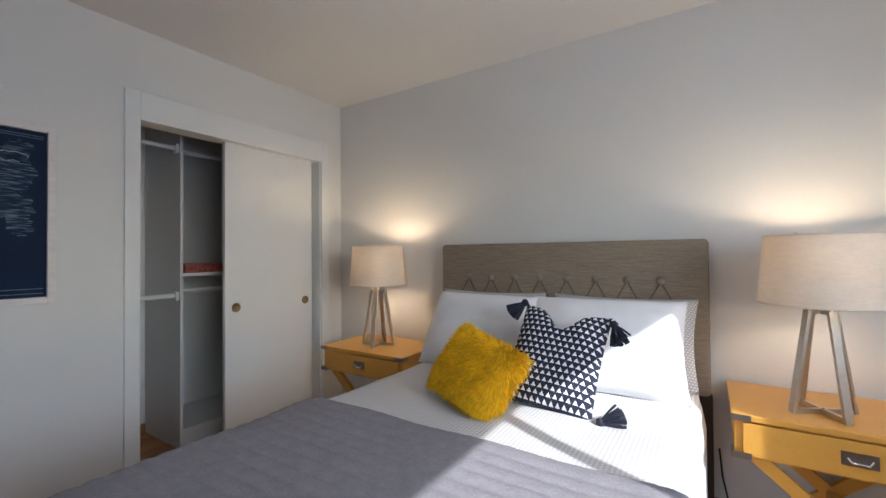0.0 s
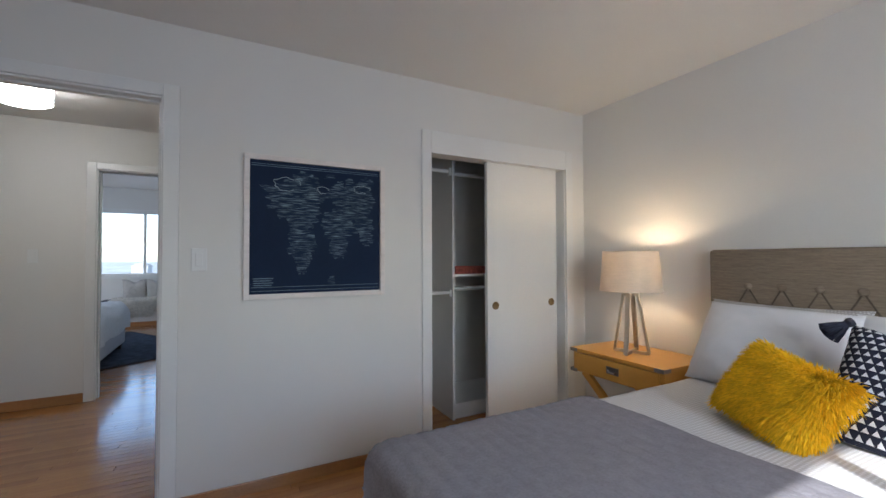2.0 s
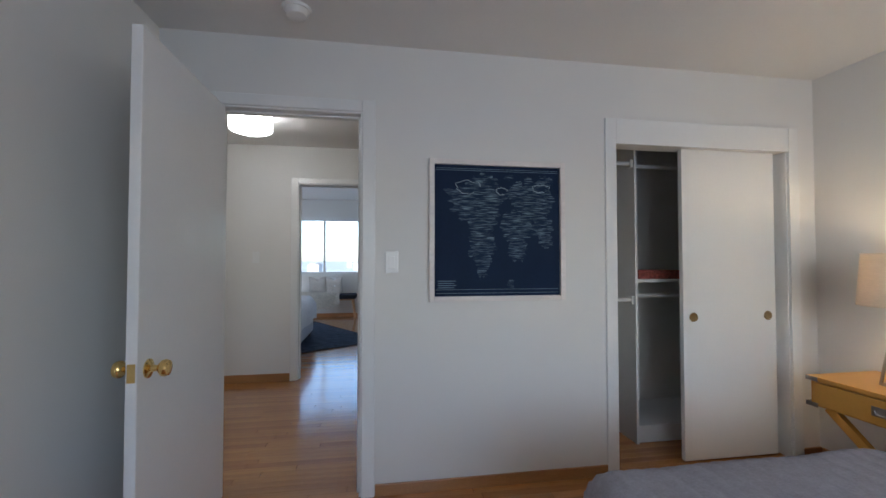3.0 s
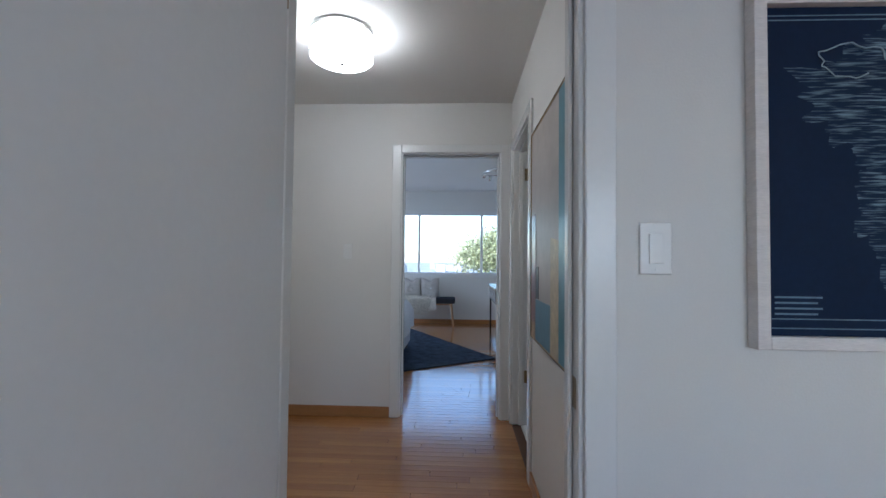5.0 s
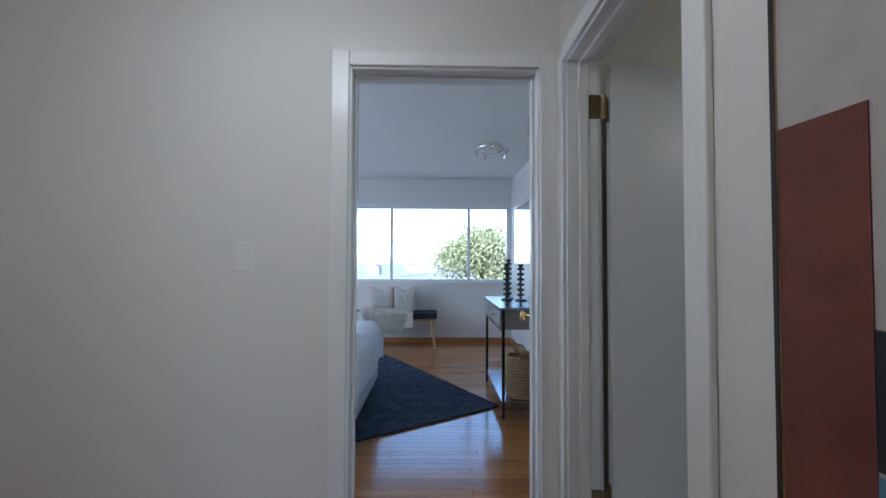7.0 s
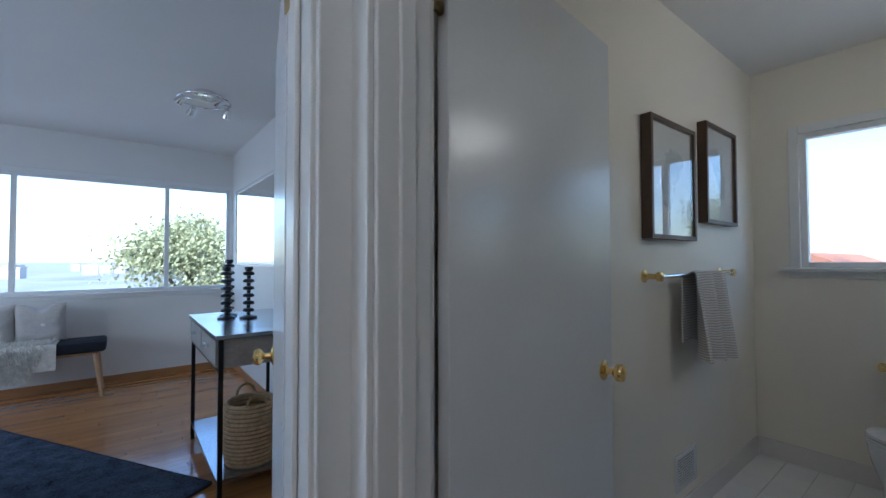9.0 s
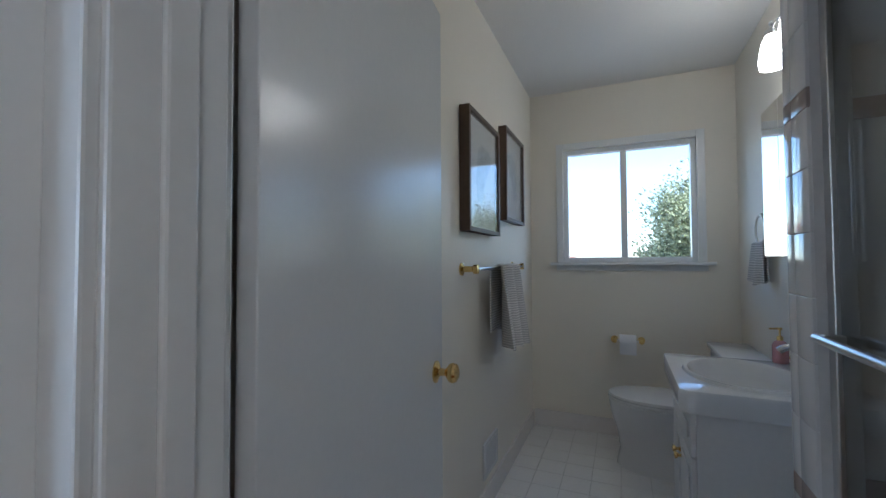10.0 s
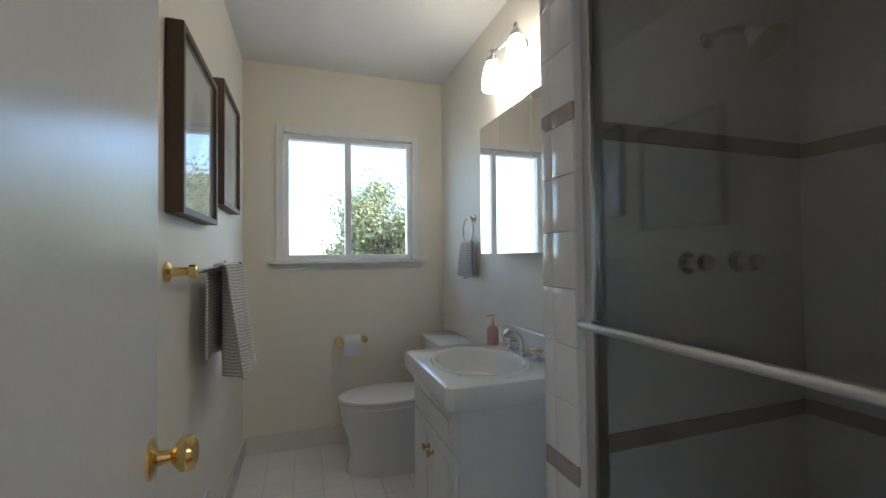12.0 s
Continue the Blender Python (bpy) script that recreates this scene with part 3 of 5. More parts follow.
def pillow_mesh(w, h, t, n=26, seed=0.0, ears=0.06, dent=0.0):
    """A stuffed cushion in the x-y plane with pulled corners."""
    bm = bmesh.new()
    sides = []
    for s in (1, -1):
        g = []
        for i in range(n + 1):
            row = []
            for j in range(n + 1):
                u, v = 2 * i / n - 1, 2 * j / n - 1
                pull = 1 - ears * ((1 - u * u) * abs(v) ** 3 + (1 - v * v) * abs(u) ** 3)
                f = max(0.0, (1 - u ** 4) * (1 - v ** 4)) ** 0.55
                z = s * t / 2 * f + 0.012 * noise.noise((3 * u + seed, 3 * v, seed + s)) * f
                z += 0.006 * noise.noise((8 * u + seed, 8 * v, seed)) * f
                sag = dent * max(0.0, v) ** 2 * math.exp(-(u / 0.35) ** 2)
                row.append(bm.verts.new((w / 2 * u * pull, h / 2 * v * pull - sag, z)))
            g.append(row)
        for i in range(n):
            for j in range(n):
                bm.faces.new((g[i][j], g[i + 1][j], g[i + 1][j + 1], g[i][j + 1]))
    bmesh.ops.remove_doubles(bm, verts=bm.verts, dist=0.0012)
    return bm


def upright(x, y, z, yaw, lean):
    """A pose that stands a cushion on its lower edge, its face towards -x turned by yaw, leaning back."""
    return Matrix.Translation((x, y, z)) @ pose(0, 0, 0, 0, 0, yaw) @ pose(0, 0, 0, 0, lean, 0) @ Matrix(((0, 0, -1, 0), (-1, 0, 0, 0), (0, 1, 0, 0), (0, 0, 0, 1)))


# Darkened linen colour: the shade in the headboard's tufting folds, as thin bars.
CREASESHADE = mat("linen_crease_shade", (0.13, 0.10, 0.07), 0.9, vary=0.2)


def double_bed():
    ob = thing("bed", "double bed with a tufted taupe linen headboard on dark legs", "bed", pose(1.6, -1.757, 0))
    bm = boxes((0.985, 1.052, -0.715, 0.725, 0.55, 1.272), bevel=0.02)
    hb = part("headboard", bm, LINEN, ob, "tufted taupe linen headboard", True)
    for k in range(8):
        y = -0.52 + k * 0.149
        part("button", lathe([(0.0, 0.014), (0.012, 0.010), (0.019, 0.002), (0.019, -0.004)], 14, Matrix.Translation((0.983, y, 1.075)) @ pose(0, 0, 0, 0, -90)), LINEN, hb, smooth=True)
        for dy in (-0.0745, 0.0745):
            if -0.6 < y + dy < 0.6:
                part("tuft_crease_shade", bar((0.985, y, 1.07), (0.985, y + dy, 0.93), 0.008, 0.006), CREASESHADE, hb)
    for y in (-0.69, 0.69):
        part("headboard_leg", boxes((0.995, 1.04, y - 0.03, y + 0.03, 0, 0.56), bevel=0.003), DARKWOOD, ob, "dark wooden leg")
    part("base", boxes((-1.0, 0.97, -0.66, 0.66, 0.12, 0.34), bevel=0.015), WHITECOTTON, ob)
    part("mattress", boxes((-1.02, 0.98, -0.67, 0.67, 0.345, 0.585), bevel=0.05), WHITECOTTON, ob)
    for x in (-0.9, 0.0, 0.85):
        for y in (-0.58, 0.58):
            part("leg", boxes((x - 0.03, x + 0.03, y - 0.03, y + 0.03, 0, 0.12)), DARKWOOD, ob)


double_bed()
thicken(tagged(part("coverlet", draped(0.62, 2.58, -2.432, -1.083, 0.612, 0.21, 0.06, seed=2), COVERLET, smooth=True), "white woven coverlet spread over the bed", "bedspread"), 0.006)
thicken(tagged(part("blanket", draped(0.545, 1.52, -2.46, -1.055, 0.632, 0.20, 0.075, rib=0.006, pitch=0.058, nx=260, ny=90, seed=5), GREYKNIT, smooth=True), "grey ribbed knit blanket across the foot of the bed", "blanket"), 0.008)


def pillow(name, label, m, w, h, t, material, seed, dent=0.0, ears=0.06):
    ob = tagged(part(name, pillow_mesh(w, h, t, seed=seed, dent=dent, ears=ears), material, smooth=True), label, "pillow", "pillows on the bed")
    ob.matrix_basis = m
    return ob


pillow("pillow", "woven patterned sham pillow leaning on the headboard", upright(2.50, -1.39, 0.80, 0, 22), 0.66, 0.42, 0.15, SHAM, 1)
pillow("pillow", "woven patterned sham pillow leaning on the headboard", upright(2.50, -2.10, 0.80, 0, 22), 0.66, 0.42, 0.15, SHAM, 2)
pillow("pillow", "plump white cotton pillow", upright(2.32, -1.43, 0.80, -6, 30), 0.66, 0.44, 0.19, WHITECOTTON, 3)
pillow("pillow", "plump white cotton pillow", upright(2.32, -2.06, 0.80, 4, 30), 0.68, 0.45, 0.19, WHITECOTTON, 4)
navy = pillow("cushion", "navy and white triangle print cushion with tassels", upright(2.03, -1.94, 0.785, 4, 34) @ pose(0, 0, 0, 0, 0, -7), 0.365, 0.43, 0.15, TRIANGLES, 6, dent=0.10, ears=0.04)
NAVYWOOL = mat("navy_wool", (0.022, 0.025, 0.045), 0.95, vary=0.3, scale=40, bump=0.6, bump_scale=90)


def tassel():
    random.seed(4)
    bms = []
    for k in range(46):
        a, sp = random.uniform(0, 6.28), random.uniform(0.15, 0.75)
        d = Vector((math.sin(sp) * math.cos(a), math.sin(sp) * math.sin(a), -math.cos(sp)))
        q = d * 0.045 + Vector((0, 0, -0.005))
        bms.append(tube([(0, 0, 0.004), q, q + d * 0.025 + Vector((0, 0, -0.012))], 0.0042, 5))
    bms.append(lathe([(0.0, 0.016), (0.014, 0.012), (0.018, 0.0), (0.012, -0.012), (0.0, -0.016)], 12))
    return join(*bms)


for x, y, turn in ((0.185, 0.165, -150), (-0.172, 0.195, 140), (0.205, -0.190, -60)):
    tz = part("tassel", tassel(), NAVYWOOL, navy, "navy yarn tassel", True)
    tz.matrix_basis = Matrix.Translation((x * 1.06, y * 1.06, 0.03)) @ pose(0, 0, 0, 90, 0, 0) @ pose(0, 0, 0, 0, turn, 0)
FUR = mat("yellow_fur", (0.86, 0.53, 0.006), 0.75, vary=0.25, scale=14, spec=0.25, island=0.22)
fluffy = pillow("fur_cushion", "bright yellow long-haired fur cushion", upright(1.84, -1.685, 0.745, -10, 36) @ pose(0, 0, 0, 0, 0, -15), 0.34, 0.28, 0.13, FUR, 8, ears=0.14)


def fur(w, h, t, count):
    rng = random.Random(9)
    verts, faces = [], []
    for k in range(count):
        u, v = rng.uniform(-1, 1), rng.uniform(-1, 1)
        s = 1 if rng.random() < 0.75 else -1
        f = max(0.0, (1 - u ** 4) * (1 - v ** 4)) ** 0.55
        pull = 1 - 0.14 * ((1 - u * u) * abs(v) ** 3 + (1 - v * v) * abs(u) ** 3)
        p = Vector((w / 2 * u * pull, h / 2 * v * pull, s * t / 2 * f))
        nrm = Vector((u ** 3 * 1.3, v ** 3 * 1.3, s * (0.25 + 0.6 * f))).normalized()
        lay = Vector((0.5 * noise.noise((u * 2, v * 2, 1)) + rng.uniform(-0.4, 0.4), -0.55 + rng.uniform(-0.4, 0.4), 0))
        d = (nrm + lay).normalized()
        length = rng.uniform(0.022, 0.05)
        side = d.orthogonal().normalized() * 0.0022
        up = d.cross(side).normalized() * 0.0022
        tip = p + d * length + Vector((0, -0.010, 0))
        mid = p + d * length * 0.55
        i = len(verts)
        verts += [p + side, p - side * 0.5 + up, p - side * 0.5 - up, mid + side * 0.9, mid - side * 0.45 + up * 0.9, mid - side * 0.45 - up * 0.9, tip]
        for a in range(3):
            b = (a + 1) % 3
            faces += [(i + a, i + b, i + 3 + b, i + 3 + a), (i + 3 + a, i + 3 + b, i + 6)]
    me = bpy.data.meshes.new("fur")
    me.from_pydata(verts, [], faces)
    me.materials.append(FUR)
    ob = new("fur", me)
    return ob


hair = tagged(fur(0.34, 0.28, 0.13, 13000), kind="stuff")
hair.parent = fluffy

# ---- bedroom: nightstands and lamps ----
MUSTARD = mat("mustard_lacquer", (0.62, 0.32, 0.055), 0.32, vary=0.05, scale=4)
LAMPSHADE = mat("linen_shade", (0.72, 0.64, 0.54), 0.9, vary=0.1, scale=18, stretch=(1, 1, 5), bump=0.3, bump_scale=80, spec=0.1)
shb = LAMPSHADE.node_tree
tr = shb.nodes.new("ShaderNodeBsdfTranslucent")
tr.inputs["Color"].default_value = (0.74, 0.67, 0.58, 1)
mx = shb.nodes.new("ShaderNodeMixShader")
mx.inputs["Fac"].default_value = 0.22
outn = next(q for q in shb.nodes if q.type == "OUTPUT_MATERIAL")
shb.links.new(shb.nodes["Principled BSDF"].outputs[0], mx.inputs[1])
shb.links.new(tr.outputs[0], mx.inputs[2])
shb.links.new(mx.outputs[0], outn.inputs["Surface"])
STEEL = mat("grey_steel", (0.30, 0.28, 0.26), 0.35, 1.0, vary=0.1)


def nightstand(m, label):
    """0.68 wide along y, front towards -x, origin at the floor under its back middle."""
    ob = thing("nightstand", label, "nightstand", m, "nightstands beside the bed")
    part("top", boxes((-0.46, 0, -0.34, 0.34, 0.598, 0.62), bevel=0.003), MUSTARD, ob)
    part("carcass", boxes((-0.44, -0.005, -0.33, 0.33, 0.462, 0.5975), bevel=0.002), MUSTARD, ob)
    dr = part("drawer", boxes((-0.456, -0.4405, -0.305, 0.305, 0.472, 0.59), bevel=0.002), MUSTARD, ob)
    pl = part("pull", boxes((-0.459, -0.4565, -0.045, 0.045, 0.51, 0.555)), STEEL, dr, "recessed steel campaign pull")
    part("bail", tube([(-0.460, -0.03, 0.535), (-0.466, -0.02, 0.522), (-0.466, 0.02, 0.522), (-0.460, 0.03, 0.535)], 0.004, 8), CHROME, dr, smooth=True)
    for y in (-0.3405, 0.3405):
        s = 1 if y > 0 else -1
        for z in (0.597, 0.462):
            part("corner_mount", boxes((-0.4612, -0.40, min(y, y - s * 0.003), max(y, y - s * 0.003) + 0.0, z, z + 0.022), (-0.4615, -0.4595, min(y, y - s * 0.06), max(y, y - s * 0.06), z, z + 0.022)), STEEL, ob, "steel corner mount")
    for x in (-0.40, -0.05):
        part("leg", bar((x, -0.27, 0.0), (x, 0.27, 0.462), 0.03, 0.045), MUSTARD, ob)
        part("leg", bar((x + 0.001, 0.27, 0.0), (x + 0.001, -0.27, 0.461), 0.028, 0.045), MUSTARD, ob)
    part("stretcher", bar((-0.385, 0, 0.231), (-0.065, 0, 0.231), 0.03, 0.03), MUSTARD, ob)
    return ob


stand = nightstand(pose(2.68, -0.655, 0), "mustard lacquered campaign nightstand with crossed legs")
copy_thing(stand, pose(2.68, -2.87, 0))


def table_lamp(m, label):
    ob = thing("table_lamp", label, "lamp", m, "lamps on the nightstands")
    for k in range(4):
        q = pose(0, 0, 0, 0, 0, 90 * k)
        part("leg", bar(q @ Vector((0.105, 0, 0.004)), q @ Vector((0.045, 0, 0.375)), 0.026, 0.012), NICKEL, ob)
        part("foot_bar", bar(q @ Vector((0.006, 0, 0.0072)), q @ Vector((0.105, 0, 0.0072)), 0.014, 0.024), NICKEL, ob)
        part("top_bar", bar(q @ Vector((0.004, 0, 0.374)), q @ Vector((0.05, 0, 0.374)), 0.012, 0.024), NICKEL, ob)
    part("socket", lathe([(0.014, 0.375), (0.014, 0.44), (0.018, 0.445), (0.018, 0.47)], 16), NICKEL, ob)
    bulb = part("bulb", lathe([(0.0, 0.47), (0.013, 0.475), (0.024, 0.50), (0.026, 0.52), (0.018, 0.54), (0.0, 0.547)], 16), glowing("warm_bulb", (1, 0.75, 0.45), 6), ob, smooth=True)
    bm = lathe([(0.185, 0.398), (0.164, 0.65)], 48)
    for f in [f for f in bm.faces if len(f.verts) > 4]:
        bm.faces.remove(f)
    bmesh.ops.solidify(bm, geom=bm.faces[:], thickness=0.0015)
    sh = part("shade", bm, LAMPSHADE, ob, "oatmeal linen drum shade", True)
    for r, z in ((0.1852, 0.398), (0.1644, 0.648)):
        b2 = tube([(r * math.cos(2 * math.pi * k / 48), r * math.sin(2 * math.pi * k / 48), z) for k in range(49)], 0.0028, 6)
        part("rim", b2, LAMPSHADE, sh)
    for a in range(3):
        part("spider", bar((0, 0, 0.62), (0.166 * math.cos(a * 2.094), 0.166 * math.sin(a * 2.094), 0.655), 0.003, 0.003), NICKEL, sh)
    return ob


lampA = table_lamp(pose(2.42, -0.64, 0.62, 0, 0, 20), "brushed nickel four-legged lamp with a lit linen drum shade")
copy_thing(lampA, pose(2.38, -2.81, 0.62, 0, 0, 28))
tagged(part("power_cord", tube([(2.675, -2.50, 0.30), (2.66, -2.51, 0.18), (2.655, -2.53, 0.08), (2.64, -2.60, 0.006), (2.6, -2.7, 0.006)], 0.004, 6), mat("cord", (0.03, 0.03, 0.03), 0.5), smooth=True), "thin dark power cord hanging behind the nightstand", "cord")

# ---- hall ----


def flat(y0, y1, z0, z1, x, zl=None):
    """A thin slab of paint on the canvas, facing -x; zl: height of its upper edge at y0."""
    bm = bmesh.new()
    t0, t1 = (zl if zl is not None else z1), z1
    f = [(y0, z0), (y1, z0), (y1, t1), (y0, t0)]
    a = [bm.verts.new((x, p, q)) for p, q in f]
    b = [bm.verts.new((x + 0.0015, p, q)) for p, q in f]
    bm.faces.new(a)
    bm.faces.new(b[::-1])
    for i in range(4):
        bm.faces.new((a[i], b[i], b[(i + 1) % 4], a[(i + 1) % 4]))
    return bm


def painting():
    ob = thing("abstract_painting", "large abstract canvas with teal, red and cream blocks", "painting", pose(0, 0, 0))
    FLOAT = mat("pale_maple", (0.50, 0.34, 0.15), 0.45, vary=0.15, scale=6, stretch=(1, 1, 0.2))
    y0, y1, z0, z1 = 0.405, 1.122, 0.834, 1.82
    part("frame", boxes((-0.075, -0.0355, y0 - 0.008, y0 - 0.0002, z0 - 0.008, z1 + 0.008), (-0.075, -0.0355, y1, y1 + 0.008, z0 - 0.008, z1 + 0.008), (-0.075, -0.0355, y0, y1, z0 - 0.008, z0), (-0.075, -0.0355, y0, y1, z1, z1 + 0.008)), FLOAT, ob, "pale maple edge frame")
    part("frame_lip", boxes((-0.0762, -0.0752, y1, y1 + 0.008, z0 - 0.008, z1 + 0.008), (-0.0762, -0.0752, y0, y1, z0 - 0.008, z0 - 0.004), (-0.0762, -0.0752, y0, y1, z1 + 0.004, z1 + 0.008)), DARKWOOD, ob)
    cv = part("canvas", boxes((-0.072, -0.037, y0, y1, z0, z1)), mat("greige_paint", (0.46, 0.42, 0.39), 0.45, vary=0.12, scale=4, bump=0.25, bump_scale=14), ob, "greige painted canvas")
    x = -0.0738
    part("paint_block", flat(y0 + 0.002, 0.558, z0, z1, x), mat("teal_paint", (0.07, 0.23, 0.30), 0.35, vary=0.25, scale=4, stretch=(1, 1, 0.4), bump=0.2, bump_scale=20), cv, "teal stripe")
    part("paint_block", flat(0.5585, 0.692, z0, 1.289, x, 1.272), mat("cream_paint", (0.52, 0.43, 0.28), 0.45, vary=0.3, scale=8, bump=0.4, bump_scale=30), cv, "cream patch")
    part("paint_block", flat(0.6925, 1.004, z0, 1.02, x, 1.022), mat("blue_paint", (0.10, 0.22, 0.31), 0.4, vary=0.12, scale=6, bump=0.2), cv, "dusty blue block")
    part("paint_block", flat(0.933, 1.0035, 1.0245, 1.172, x, 1.172), mat("black_paint", (0.012, 0.011, 0.018), 0.4, vary=0.2), cv, "near-black block")
    part("paint_block", flat(1.0045, y1 - 0.002, 0.91, 1.423, x, 1.419), mat("oxblood_paint", (0.15, 0.035, 0.025), 0.28, vary=0.3, scale=5, bump=0.6, bump_scale=18), cv, "oxblood red block")
    part("paint_block", flat(1.0045, y1 - 0.002, z0, 0.9095, x, 0.9095), mat("ochre_paint", (0.36, 0.25, 0.15), 0.5, vary=0.5, scale=25, bump=0.5, bump_scale=30), cv, "ochre scrap")


painting()


def hall_light():
    ob = thing("ceiling_light", "lit flush drum ceiling light with chrome lattice", "ceiling light", pose(-1.066, 1.2, 2.4145))
    part("canopy", lathe([(0.15, 0.0), (0.16, -0.012), (0.16, -0.02)], 40), CHROME, ob, smooth=True)
    part("diffuser", lathe([(0.0, -0.172), (0.11, -0.170), (0.145, -0.158), (0.157, -0.14), (0.157, -0.021)], 48), glowing("lit_glass", (1.0, 0.93, 0.82), 4.8), ob, "white glowing glass drum", True)
    for z in (-0.03, -0.145):
        part("ring", tube([(0.166 * math.cos(k * math.pi / 24), 0.166 * math.sin(k * math.pi / 24), z) for k in range(49)], 0.0035, 8), CHROME, ob, smooth=True)
    for k in range(18):
        for s in (1, -1):
            pts = []
            for q in range(7):
                a = (k + s * (q / 6 - 0.5) * 1.0) * math.pi / 9
                pts.append((0.166 * math.cos(a), 0.166 * math.sin(a), -0.145 + 0.115 * q / 6))
            part("lattice_wire", tube(pts, 0.0018, 5), CHROME, ob)
    part("finial", lathe([(0.0, -0.186), (0.01, -0.184), (0.013, -0.178), (0.007, -0.172)], 14), CHROME, ob, smooth=True)


hall_light()
tagged(part("strike_plate", boxes((-0.1645, -0.163, 0.02, 0.05, 0.86, 0.93)), OLDBRASS, frame_bed), "")

# ---- second bedroom ----
RUG = mat("navy_wool_rug", (0.055, 0.07, 0.10), 0.95, vary=0.8, scale=11, bump=0.8, bump_scale=70, spec=0.1)


def rug():
    bm = bmesh.new()
    n, mm = 44, 50
    g = [[bm.verts.new((-2.7 * i / n, 2.4 * j / mm, 0.012 + 0.002 * noise.noise((i * 0.4, j * 0.4, 0)) + (0.0022 if (i // 1 + j // 1) % 2 else 0))) for j in range(mm + 1)] for i in range(n + 1)]
    for i in range(n):
        for j in range(mm):
            bm.faces.new((g[i][j], g[i + 1][j], g[i + 1][j + 1], g[i][j + 1]))
    bmesh.ops.recalc_face_normals(bm, faces=bm.faces)
    bmesh.ops.solidify(bm, geom=bm.faces[:], thickness=0.010)
    ob = tagged(part("rug", bm, RUG), "dark navy patterned wool rug laid at an angle", "rug")
    ob.matrix_basis = pose(0.014, 4.125, 0, 0, 0, 32)
    part("binding", boxes((-2.7, 0, -0.008, 0.0, 0.001, 0.015), (-2.7, 0, 2.4, 2.48, 0.001, 0.015), (0, 0.008, 0, 2.4, 0.001, 0.015)), mat("rug_binding", (0.02, 0.025, 0.04), 0.9), ob)


rug()
b2 = thing("bed", "white upholstered bed under a tufted white comforter", "bed", pose(-2.13, 3.93, 0))
UPH = mat("pale_upholstery", (0.55, 0.57, 0.62), 0.9, vary=0.06, scale=20, bump=0.4, bump_scale=90, spec=0.15)
part("base", boxes((-1.1, 1.03, -0.78, 0.78, 0.09, 0.36), bevel=0.02), UPH, b2, smooth=True)
part("mattress", boxes((-1.1, 0.96, -0.74, 0.74, 0.361, 0.55), bevel=0.06), WHITECOTTON, b2, smooth=True)
for x in (-1.0, 0.97):
    for y in (-0.7, 0.7):
        part("leg", boxes((x - 0.03, x + 0.03, y - 0.03, y + 0.03, 0, 0.09)), DARKWOOD, b2)
CHENILLE = mat("white_chenille", (0.76, 0.77, 0.79), 0.95, vary=0.05, scale=30, bump=1.0, bump_scale=30, spec=0.1)


def comforter():
    def flip(bm):
        bmesh.ops.transform(bm, matrix=pose(0, 0, 0, 0, 0, 180), verts=bm.verts)
        return bm
    bm = flip(draped(1.06, 3.03, -4.77, -3.10, 0.645, 0.29, 0.13, nx=120, ny=110, seed=9, wave=0.02))
    for v in bm.verts:
        v.co.z += 0.022 * max(0.0, noise.noise((v.co.x * 30, v.co.y * 30, v.co.z * 30)))
    ob = tagged(part("comforter", bm, CHENILLE, smooth=True), "rumpled white tufted chenille comforter", "comforter")
    return ob


comforter()


def bench():
    ob = thing("bench", "upholstered dark bench on tapered wooden legs", "bench", pose(-1.135, 6.6, 0) @ Matrix.Diagonal((1.05, 1.0, 1.1, 1)))
    PALEWOOD = mat("pale_beech", (0.48, 0.30, 0.16), 0.45, vary=0.15, scale=6)
    part("seat", boxes((-0.60, 0.60, -0.19, 0.19, 0.385, 0.475), bevel=0.025), mat("charcoal_cloth", (0.02, 0.022, 0.03), 0.9, vary=0.2, scale=40), ob, "charcoal upholstered seat", True)
    part("rail", boxes((-0.52, 0.52, -0.14, 0.14, 0.36, 0.3845)), PALEWOOD, ob)
    for x in (-1, 1):
        for y in (-1, 1):
            bm = lathe([(0.011, 0.0), (0.022, 0.37)], 14)
            bmesh.ops.transform(bm, matrix=Matrix(((1, 0, -x * 0.13, x * 0.575), (0, 1, -y * 0.08, y * 0.165), (0, 0, 1, 0), (0, 0, 0, 1))), verts=bm.verts)
            part("leg", bm, PALEWOOD, ob, "tapered beech leg", True)


bench()
SHEEP = mat("cream_sheepskin", (0.68, 0.64, 0.57), 0.95, vary=0.2, scale=25, bump=1.0, bump_scale=40, spec=0.1)


